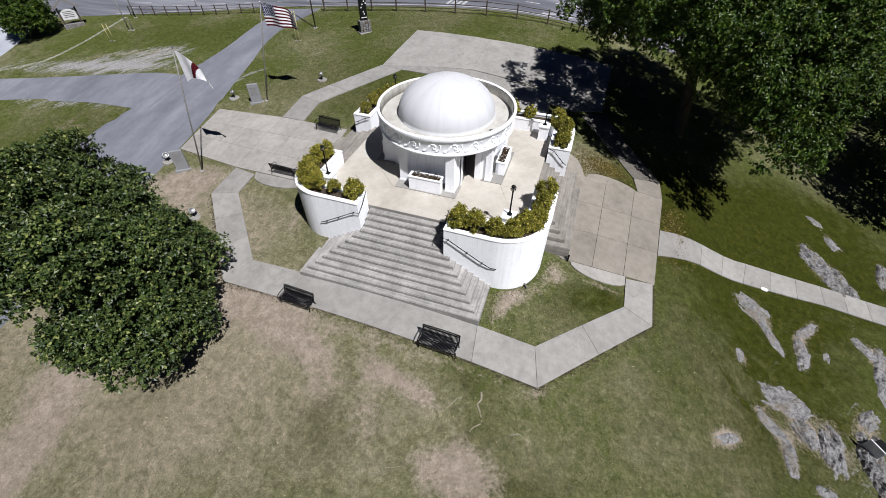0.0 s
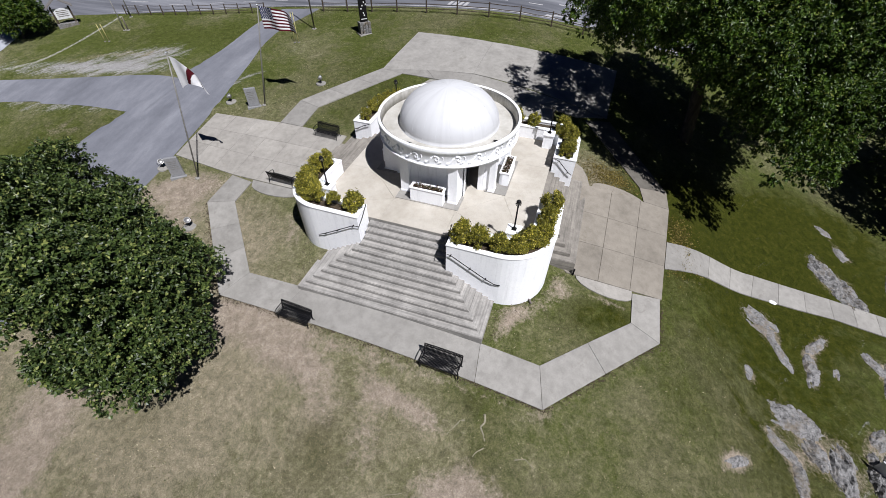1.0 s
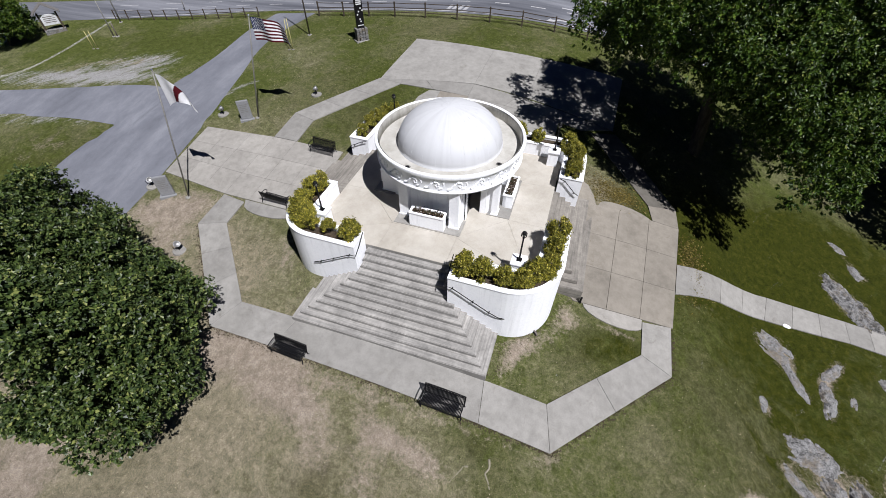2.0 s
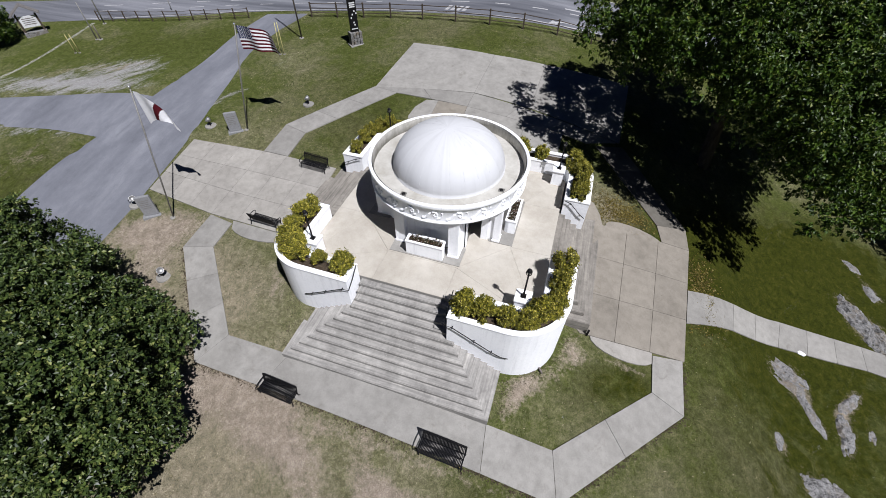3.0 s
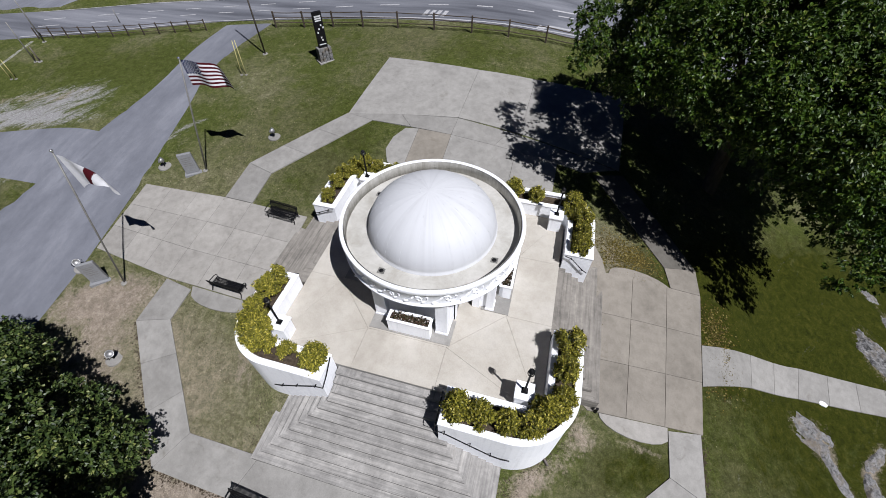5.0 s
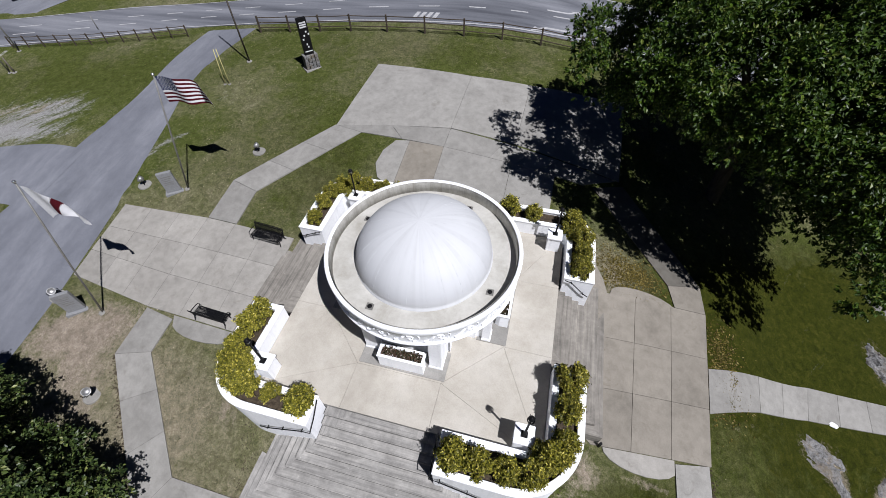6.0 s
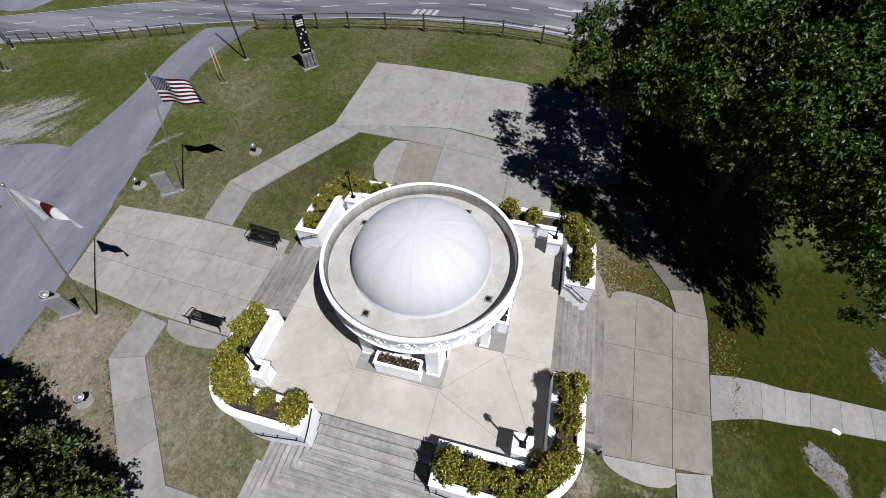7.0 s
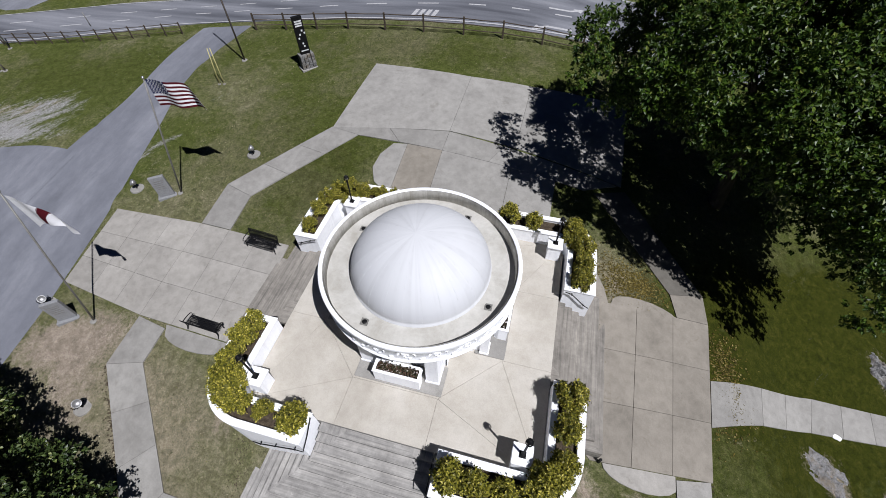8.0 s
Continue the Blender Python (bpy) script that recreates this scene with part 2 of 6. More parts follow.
def leaf_mat(dark, light, dry, gloss, tone=1.0):
    def build(tree, b):
        r = island_random(tree)
        c = ramp(tree, r, [(0.0, dark), (0.55, tuple((a + d) / 2 for a, d in zip(dark, light))), (0.86, light), (0.97, dry)])
        c = mix(tree, 0.5, c, ramp(tree, grain(tree, 0.8, 3, 0.6), [(0.3, (0.7, 0.7, 0.7)), (0.7, (1.3, 1.3, 1.2))]), "MULTIPLY")
        c = paint_in(tree, b, c, tone)
        b.inputs["Roughness"].default_value = gloss
        t = tree.nodes.new("ShaderNodeBsdfTranslucent")
        s = tree.nodes.new("ShaderNodeMixShader")
        s.inputs[0].default_value = 0.10
        tree.links.new(c, t.inputs["Color"])
        tree.links.new(b.outputs[0], s.inputs[1])
        tree.links.new(t.outputs[0], s.inputs[2])
        tree.links.new(s.outputs[0], tree.nodes["Material Output"].inputs["Surface"])
    return build


def bark(tree, b):
    c = ramp(tree, grain(tree, 1.0, 7, 0.7, coords(tree, (9, 9, 1.6))), [(0.3, (0.055, 0.045, 0.036)), (0.7, (0.20, 0.175, 0.15))])
    paint_in(tree, b, c, 0.42)
    relief(tree, b, grain(tree, 1.0, 6, 0.7, coords(tree, (14, 14, 2.5))), 0.8, 0.03)


def weathered_wood(tree, b):
    c = ramp(tree, grain(tree, 4, 6, 0.7, coords(tree, (1, 1, 4))), [(0.3, (0.035, 0.028, 0.022)), (0.7, (0.095, 0.076, 0.058))])
    c = mix(tree, 0.4, c, ramp(tree, piece_random(tree), [(0, (0.7, 0.7, 0.7)), (1, (1.2, 1.2, 1.2))]), "MULTIPLY")
    paint_in(tree, b, c)


def granite(tree, b):
    c = ramp(tree, grain(tree, 24, 4, 0.8), [(0.3, (0.17, 0.175, 0.185)), (0.7, (0.36, 0.365, 0.375))])
    paint_in(tree, b, c, 0.75)


def soil(tree, b):
    c = ramp(tree, grain(tree, 9, 6, 0.75), [(0.3, (0.035, 0.027, 0.02)), (0.6, (0.10, 0.078, 0.055)), (0.8, (0.19, 0.15, 0.11))])
    paint_in(tree, b, c, 0.80)
    relief(tree, b, grain(tree, 14, 5, 0.7), 1.0, 0.04)


def worn_paint(colour):
    def build(tree, b):
        c = ramp(tree, grain(tree, 6, 5, 0.7), [(0.25, tuple(v * 0.55 for v in colour)), (0.6, colour)])
        paint_in(tree, b, c)
    return build


def cloth(colour):
    def build(tree, b):
        c = ramp(tree, grain(tree, 2.5, 4, 0.6), [(0.3, tuple(v * 0.8 for v in colour)), (0.7, colour)])
        paint_in(tree, b, c)
        t = tree.nodes.new("ShaderNodeBsdfTranslucent")
        s = tree.nodes.new("ShaderNodeMixShader")
        s.inputs[0].default_value = 0.22
        tree.links.new(c, t.inputs["Color"])
        tree.links.new(b.outputs[0], s.inputs[1])
        tree.links.new(t.outputs[0], s.inputs[2])
        tree.links.new(s.outputs[0], tree.nodes["Material Output"].inputs["Surface"])
    return build


LAWN = mat("lawn", lawn, rough=0.95, spec=0.1)
CONCRETE = mat("concrete", concrete, rough=0.85, spec=0.3)
DIM_CONCRETE = mat("old_concrete", lambda t, b: concrete(t, b, 0.93), rough=0.88, spec=0.3)
PALE = mat("pale_concrete", pale_concrete, rough=0.8, spec=0.3)
TAN_CONCRETE = mat("tan_concrete", lambda t, b: concrete(t, b, 0.82, (1.03, 0.950, 0.835)), rough=0.88, spec=0.3)
WARM_CONCRETE = mat("warm_concrete", lambda t, b: concrete(t, b, 1.12, (1.0, 0.968, 0.918)), rough=0.88, spec=0.3)
# far darker than the other paving: the tree's shade is put into the colour
SHADED_OLD = mat("shade_darkened_concrete", lambda t, b: concrete(t, b, 0.42, (1.0, 0.95, 0.86)), rough=0.95, spec=0.1)
STEP = mat("step_concrete", step_concrete(True), rough=0.9, spec=0.25)
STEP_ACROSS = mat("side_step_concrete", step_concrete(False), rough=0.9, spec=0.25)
WHITE = mat("white_wall", white_wall, rough=0.65, spec=0.4)
DOME = mat("dome_paint", dome_paint, rough=0.62, spec=0.3)
DECK = mat("roof_deck", roof_deck, rough=0.8, spec=0.3)
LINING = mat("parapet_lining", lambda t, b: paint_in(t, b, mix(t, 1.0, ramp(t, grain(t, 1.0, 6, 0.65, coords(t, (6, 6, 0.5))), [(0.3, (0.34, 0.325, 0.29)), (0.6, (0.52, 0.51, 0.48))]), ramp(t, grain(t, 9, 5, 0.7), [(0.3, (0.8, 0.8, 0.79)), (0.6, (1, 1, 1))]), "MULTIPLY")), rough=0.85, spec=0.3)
ASPHALT = mat("asphalt", asphalt, rough=0.85, spec=0.35)
HIGHWAY = mat("highway", highway, rough=0.85, spec=0.35)
ROCK = mat("rock", rock_stone, rough=0.9, spec=0.3)
BLACK = mat("black_iron", worn_paint((0.007, 0.007, 0.008)), rough=0.55, spec=0.15)
BRONZE = mat("dark_door", worn_paint((0.010, 0.011, 0.012)), rough=0.3, spec=0.5)
STEEL = mat("galvanised_steel", worn_paint((0.36, 0.36, 0.36)), rough=0.45, metal=0.7)
POLE_STEEL = mat("dull_pole_steel", worn_paint((0.20, 0.195, 0.18)), rough=0.6, metal=0.3)
DARK_POLE = mat("dark_pole", worn_paint((0.12, 0.10, 0.09)), rough=0.7)
CHROME = mat("bright_metal", worn_paint((0.75, 0.76, 0.78)), rough=0.25, metal=0.9)
WHITE_PAINT = mat("white_paint", worn_paint((0.6, 0.61, 0.62)), rough=0.6)
YELLOW_PAINT = mat("yellow_paint", worn_paint((0.42, 0.38, 0.16)), rough=0.7)
BARK = mat("bark", bark, rough=0.95, spec=0.1)
WOOD = mat("weathered_wood", weathered_wood, rough=0.9, spec=0.15)
GRANITE = mat("granite", granite, rough=0.55)
SOIL = mat("soil", soil, rough=1.0, spec=0.05)
OAK_LEAF = mat("oak_leaf", leaf_mat((0.014, 0.030, 0.008), (0.088, 0.128, 0.030), (0.22, 0.245, 0.075), 0.44, 0.80), spec=0.34)
WIDE_LEAF = mat("wide_leaf", leaf_mat((0.014, 0.042, 0.003), (0.092, 0.165, 0.012), (0.20, 0.24, 0.045), 0.45, 0.60), spec=0.26)
SHRUB_LEAF = mat("shrub_leaf", leaf_mat((0.048, 0.056, 0.007), (0.31, 0.283, 0.032), (0.60, 0.52, 0.12), 0.5, 0.90), spec=0.3)
FLOWER = mat("flower_leaf", leaf_mat((0.025, 0.035, 0.012), (0.10, 0.05, 0.035), (0.62, 0.58, 0.56), 0.6, 0.9), spec=0.3)
DRY_GRASS = mat("dry_grass_blade", leaf_mat((0.10, 0.090, 0.048), (0.265, 0.230, 0.140), (0.52, 0.46, 0.33), 0.7, 0.90), spec=0.15)
FALLEN_LEAF = mat("fallen_leaf", leaf_mat((0.055, 0.045, 0.010), (0.17, 0.13, 0.028), (0.30, 0.25, 0.10), 0.7, 0.80), spec=0.15)
GREEN_GRASS = mat("green_grass_blade", leaf_mat((0.030, 0.048, 0.010), (0.105, 0.120, 0.026), (0.22, 0.21, 0.075), 0.7, 0.80), spec=0.15)
FLAG_WHITE = mat("flag_white", cloth((0.82, 0.82, 0.84)), rough=0.8, spec=0.2)
FLAG_RED = mat("flag_red", cloth((0.085, 0.006, 0.012)), rough=0.8, spec=0.2)
FLAG_BLUE = mat("flag_blue", cloth((0.014, 0.022, 0.085)), rough=0.8, spec=0.2)
RED_CAR = mat("red_car", colour=(0.30, 0.03, 0.03), rough=0.3)
GREY_CAR = mat("grey_car", colour=(0.25, 0.26, 0.28), rough=0.3)
WHITE_CAR = mat("white_car", colour=(0.7, 0.7, 0.7), rough=0.3)
CAR_GLASS = mat("car_glass", colour=(0.02, 0.025, 0.03), rough=0.08)
SHINGLE = mat("shingle", worn_paint((0.16, 0.15, 0.145)), rough=0.95)
LAMP_GLASS = mat("lamp_glass", colour=(0.16, 0.16, 0.15), rough=0.2)
ROOT = mat("bared_root", worn_paint((0.24, 0.22, 0.16)), rough=0.9, spec=0.2)
LOT = mat("pale_lot", lambda t, b: paint_in(t, b, ramp(t, grain(t, 0.6, 6, 0.65), [(0.3, (0.24, 0.255, 0.29)), (0.7, (0.36, 0.375, 0.41))])), rough=0.85, spec=0.3)
PEBBLE = mat("pebble", lambda t, b: paint_in(t, b, ramp(t, grain(t, 5, 6, 0.8), [(0.38, (0.05, 0.065, 0.02)), (0.5, (0.16, 0.16, 0.12)), (0.72, (0.42, 0.42, 0.40))])), rough=0.9, spec=0.3)
ROAD_PAINT = mat("road_paint", worn_paint((0.40, 0.40, 0.41)), rough=0.8, spec=0.3)

# ---- building helpers ----
def mesh_from(name, verts, faces, material=None, smooth=False):
    me = bpy.data.meshes.new(name)
    me.from_pydata(verts, [], faces)
    me.validate()
    if material:
        me.materials.append(material)
    if smooth:
        me.polygons.foreach_set("use_smooth", [True] * len(me.polygons))
    me.update()
    return me


def part(name, bm, material, parent, label="", smooth=False):
    """Link a bmesh or a mesh as one object under a thing or a part."""
    if isinstance(bm, bmesh.types.BMesh):
        me = bpy.data.meshes.new(name)
        bm.to_mesh(me)
        bm.free()
    else:
        me = bm
    if material and not me.materials:
        me.materials.append(material)
    if smooth:
        me.polygons.foreach_set("use_smooth", [True] * len(me.polygons))
    ob = new(name, me)
    ob.parent = parent
    if label:
        ob["label"] = label
    return ob


def thing(name, m=None, **tags):
    ob = new(name)
    ob.empty_display_size = 0.2
    if m is not None:
        ob.matrix_world = m
    return tagged(ob, **tags)


def box(bm, x0, x1, y0, y1, z0, z1, bevel=0.0):
    m = Matrix.LocRotScale(((x0 + x1) / 2, (y0 + y1) / 2, (z0 + z1) / 2), None, (x1 - x0, y1 - y0, z1 - z0))
    made = bmesh.ops.create_cube(bm, size=1, matrix=m)["verts"]
    if bevel:
        edges = {e for v in made for e in v.link_edges}
        bmesh.ops.bevel(bm, geom=list(edges), offset=bevel, segments=2, affect="EDGES", profile=0.6)
    return bm


def boxed(*sizes, bevel=0.0):
    return box(bmesh.new(), *sizes, bevel=bevel)


def lathe(bm, profile, n=48, a0=0.0, a1=2 * math.pi, centre=(0, 0)):
    """Turn a profile of (radius, height) round the z axis."""
    full = abs(a1 - a0 - 2 * math.pi) < 1e-6
    count = n if full else n + 1
    rings = []
    for k in range(count):
        a = a0 + (a1 - a0) * k / n
        rings.append([bm.verts.new((centre[0] + r * math.cos(a), centre[1] + r * math.sin(a), z)) for r, z in profile])
    for k in range(n):
        a, b = rings[k], rings[(k + 1) % count]
        for i in range(len(profile) - 1):
            if profile[i][0] < 1e-6 and profile[i + 1][0] < 1e-6:
                continue
            quad = [a[i], b[i], b[i + 1], a[i + 1]]
            bm.faces.new(quad)
    bmesh.ops.remove_doubles(bm, verts=bm.verts, dist=1e-5)
    bmesh.ops.recalc_face_normals(bm, faces=bm.faces)
    return bm


def tube(bm, points, radius, sides=8, end_radius=None):
    """A round bar along points."""
    pts = [Vector(p) for p in points]
    rings = []
    for k, p in enumerate(pts):
        way = (pts[min(k + 1, len(pts) - 1)] - pts[max(k - 1, 0)]).normalized()
        side = way.orthogonal().normalized() if abs(way.z) < 0.95 else Vector((1, 0, 0))
        side = (side - way * side.dot(way)).normalized()
        other = way.cross(side)
        r = radius if end_radius is None else radius + (end_radius - radius) * k / (len(pts) - 1)
        rings.append([bm.verts.new(p + r * (math.cos(2 * math.pi * s / sides) * side + math.sin(2 * math.pi * s / sides) * other)) for s in range(sides)])
    for a, b in zip(rings, rings[1:]):
        for s in range(sides):
            bm.faces.new((a[s], a[(s + 1) % sides], b[(s + 1) % sides], b[s]))
    bm.faces.new(rings[0][::-1])
    bm.faces.new(rings[-1])
    return bm


def prism(bm, outline, z0, z1):
    """An upright block over an outline; z0 and z1 are heights or functions of x and y."""
    low = z0 if callable(z0) else (lambda x, y: z0)
    top = z1 if callable(z1) else (lambda x, y: z1)
    a = [bm.verts.new((x, y, low(x, y))) for x, y in outline]
    b = [bm.verts.new((x, y, top(x, y))) for x, y in outline]
    n = len(outline)
    for k in range(n):
        bm.faces.new((a[k], a[(k + 1) % n], b[(k + 1) % n], b[k]))
    bm.faces.new(b)
    bm.faces.new(a[::-1])
    bmesh.ops.recalc_face_normals(bm, faces=bm.faces)
    return bm


# ---- the lie of the land: a low hill that falls away on both sides and to the front ----
HILL = (-0.4643, -0.5058, 1.4967, -1.0539, -0.3834, -0.1744, -0.2775, -0.0861, 0.1621, 0.0407)


def land(x, y):
    u, v = 1.8 * math.tanh(x / 18), 2.4 * math.tanh(y / 24)
    terms = (1, u, v, u * u, u * v, v * v, u**3, u * u * v, u * v * v, v**3)
    s = min(1.0, max(0.0, (x - 11.8) / 4.5))
    bank = 1.05 * s * s * (3 - 2 * s) * math.exp(-(((y + 1) / 11) ** 2))
    return sum(c * t for c, t in zip(HILL, terms)) - 0.36 * math.exp(-(x * x / 30 + (y - 5.3) ** 2 / 10)) - bank


# worn places in the lawn: x, y, reach along, reach across, turn in degrees, strength
BARE_FRONT = ((4.7, -13.05, 1.5, 0.85, 10, 1.25), (-11.2, -14.9, 1.7, 2.6, 20, 1.15), (-3.8, -10.2, 2.2, 0.75, -32, 0.90), (-6.0, -10.3, 2.4, 0.9, -10, 0.62), (0.6, -10.6, 2.6, 0.5, -12, 0.55), (-1.4, -11.2, 1.9, 0.6, -38, 0.80), (1.1, -12.1, 0.6, 1.4, 8, 0.78),
              (2.6, -11.0, 1.2, 0.4, -14, 0.80), (-10.6, -17.8, 1.0, 1.6, 0, 0.9), (0.0, -9.55, 6.8, 0.30, -1.7, 0.75), (-6.4, -9.6, 1.6, 0.8, 30, 0.5), (7.0, -9.35, 1.4, 0.2, 40, 0.4))
BARE_SIDES = ((-13.8, -4.0, 2.4, 1.2, 20, 1.25), (-12.3, -6.3, 1.6, 1.5, 0, 0.9), (6.5, -3.9, 1.0, 0.55, 85, 0.65), (4.7, -6.2, 0.9, 0.4, 15, 0.65), (5.8, -5.2, 1.1, 0.45, 52, 0.65), (8.4, -3.95, 1.2, 0.18, 6, 0.7), (4.7, -6.9, 1.0, 0.28, 75, 0.9), (-6.1, -5.0, 0.35, 1.4, 30, 0.75),
              (-26.3, 7.7, 2.0, 0.5, 40, 0.8), (-29.8, 6.4, 2.4, 0.45, 28, 0.75), (-26.0, 14.6, 2.2, 0.5, 20, 0.55), (-25.6, -1.8, 2.4, 1.4, 40, 0.5), (13.9, -8.2, 0.8, 0.4, 30, 0.6), (-2.8, 7.4, 1.2, 0.8, 0, 0.45), (7.4, 3.8, 0.8, 1.3, -35, 0.55), (12.5, -0.9, 1.8, 0.12, 20, 0.6))
GRAVEL = ((-25.6, 6.6, 2.6, 1.5, 50, 0.72), (-28.4, 6.6, 3.6, 1.2, 30, 0.62), (-33.0, 3.6, 6.0, 0.9, 10, 0.75), (-27.0, 5.3, 5.0, 0.5, 10, 0.55), (-28.5, 0.2, 4.5, 0.7, 8, 0.7), (-17.3, 5.4, 1.8, 0.45, 55, 1.0), (-15.4, 10.5, 0.5, 0.8, 0, 0.5),
          (20.2, -6.3, 1.5, 2.2, 0, 0.5))
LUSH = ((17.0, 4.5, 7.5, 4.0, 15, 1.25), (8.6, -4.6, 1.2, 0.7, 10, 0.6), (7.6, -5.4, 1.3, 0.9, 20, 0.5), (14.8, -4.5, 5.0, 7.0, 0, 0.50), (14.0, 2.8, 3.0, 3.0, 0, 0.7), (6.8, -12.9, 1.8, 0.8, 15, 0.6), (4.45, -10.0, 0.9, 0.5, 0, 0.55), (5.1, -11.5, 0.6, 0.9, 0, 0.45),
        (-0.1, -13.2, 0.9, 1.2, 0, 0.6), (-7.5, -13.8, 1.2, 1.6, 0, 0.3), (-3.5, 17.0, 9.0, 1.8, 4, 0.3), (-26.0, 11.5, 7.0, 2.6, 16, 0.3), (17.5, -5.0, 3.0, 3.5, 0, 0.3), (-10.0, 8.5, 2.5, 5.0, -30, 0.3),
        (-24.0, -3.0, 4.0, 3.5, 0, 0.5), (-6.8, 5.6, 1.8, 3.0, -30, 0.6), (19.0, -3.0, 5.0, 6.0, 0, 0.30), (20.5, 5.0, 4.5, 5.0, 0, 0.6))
DRY = ((-2.6, -12.0, 7.0, 3.4, 0, 0.80), (-12.0, -14.0, 6.0, 5.0, 0, 0.72), (-8.0, -6.2, 2.5, 2.5, 0, 0.58), (9.5, -10.6, 4.5, 3.0, 0, 0.12), (-12.0, -5.0, 3.5, 3.0, 0, 0.62), (-12.5, 5.0, 2.5, 2.2, 0, 0.28),
       (7.4, 3.9, 1.3, 1.5, -35, 0.75), (15.5, -5.5, 4.5, 5.0, 0, 0.14), (-6.0, 14.0, 14.0, 6.0, 0, -0.10), (-28.0, 9.5, 9.0, 5.0, 0, -0.20), (7.0, -6.4, 2.2, 1.4, 10, 0.28), (-2.5, -14.2, 4.0, 2.0, 0, 0.2), (12.0, 1.2, 0.7, 2.2, 0, 0.45))
# weathered rock lying flush in the lawn: x, y, length, width, height, turn
ROCKS_BELOW = ((16.23, -0.58, 1.7, 1.05, 0.10, -22), (17.0, -1.82, 1.9, 0.5, 0.08, -64), (18.4, -2.3, 1.9, 0.66, 0.14, 77), (19.0, -0.7, 1.6, 0.42, 0.06, 48), (15.2, -3.93, 0.8, 0.5, 0.06, -93),
               (19.6, -1.92, 0.65, 0.36, 0.06, 80), (21.8, -0.6, 1.6, 0.6, 0.10, -44), (22.1, -1.7, 3.2, 0.5, 0.12, 75))
ROCKS_CORNER = ((16.95, -5.3, 2.0, 1.25, 0.14, -12), (16.07, -6.65, 1.5, 0.5, 0.08, -43), (17.5, -6.44, 1.1, 0.95, 0.18, -66), (16.6, -7.7, 1.6, 0.52, 0.10, -88), (18.5, -6.76, 2.2, 0.95, 0.20, -98),
                (20.15, -6.6, 2.6, 1.1, 0.26, -95), (13.94, -8.26, 1.2, 0.35, 0.04, 32), (17.7, -8.6, 0.8, 0.4, 0.10, 9), (20.6, -4.6, 1.2, 0.7, 0.16, 50))
ROCKS_ABOVE = ((20.95, 3.8, 3.6, 1.25, 0.22, -46), (21.67, 6.2, 1.2, 0.6, 0.10, -62), (20.94, 7.6, 1.0, 0.45, 0.06, -39), (24.1, 4.9, 1.9, 0.6, 0.16, -100))
ROCKS = ROCKS_BELOW + ROCKS_CORNER + ROCKS_ABOVE
PATCHES = [(kind, *row) for kind, rows in (("bare", BARE_FRONT), ("bare", BARE_SIDES), ("gravel", GRAVEL), ("lush", LUSH), ("dry", DRY)) for row in rows]
PATCHES += [("bare", x, y, length * 0.58, width * 0.68, turn, 0.75) for x, y, length, width, height, turn in ROCKS]


def wear(fx, fy):
    """How bare, stony, lush and dry the lawn is at places of the plan."""
    layers = {k: np.zeros(len(fx)) for k in ("bare", "gravel", "lush", "dry")}
    layers["dry"] += 0.16
    for kind, px, py, along, across, turn, strength in PATCHES:
        c, s = math.cos(radians(turn)), math.sin(radians(turn))
        a, b = ((fx - px) * c + (fy - py) * s) / along, (-(fx - px) * s + (fy - py) * c) / across
        layers[kind] += strength * np.exp(-((a * a + b * b) ** 1.2) * 0.7)
    return layers


def axis_steps(lo, hi, step, far):
    mid = np.arange(lo, hi + step / 2, step)
    grow = [step]
    while sum(grow) < far:
        grow.append(grow[-1] * 1.28)
    out = np.cumsum(grow)
    return np.concatenate([lo - out[::-1], mid, hi + out])


def make_ground():
    xs, ys = axis_steps(-46, 32, 0.32, 900), axis_steps(-26, 36, 0.32, 900)
    gx, gy = np.meshgrid(xs, ys)
    u, v = 1.8 * np.tanh(gx / 18), 2.4 * np.tanh(gy / 24)
    terms = (1 + 0 * u, u, v, u * u, u * v, v * v, u**3, u * u * v, u * v * v, v**3)
    gz = sum(c * t for c, t in zip(HILL, terms)) - 0.36 * np.exp(-(gx**2 / 30 + (gy - 5.3) ** 2 / 10))
    bank = np.clip((gx - 11.8) / 4.5, 0, 1)
    gz -= 1.05 * bank**2 * (3 - 2 * bank) * np.exp(-(((gy + 1) / 11) ** 2))
    gz += 0.012 * np.sin(gx * 1.7 + 2 * np.sin(gy * 0.9)) * np.cos(gy * 1.3 + gx * 0.4)
    # under the terrace the soil is dug out
    gz = np.where((np.abs(gx) < 4.6) & (np.abs(gy) < 4.5), np.minimum(gz, -0.6), gz)
    ny, nx = gx.shape
    verts = np.stack([gx, gy, gz], -1).reshape(-1, 3)
    index = np.arange(nx * ny).reshape(ny, nx)
    faces = np.stack([index[:-1, :-1], index[:-1, 1:], index[1:, 1:], index[1:, :-1]], -1).reshape(-1, 4)
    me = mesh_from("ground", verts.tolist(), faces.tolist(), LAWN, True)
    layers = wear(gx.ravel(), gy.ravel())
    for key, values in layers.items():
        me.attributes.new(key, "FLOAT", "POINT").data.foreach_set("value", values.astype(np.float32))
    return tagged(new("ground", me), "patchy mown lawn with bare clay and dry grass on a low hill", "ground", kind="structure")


make_ground()


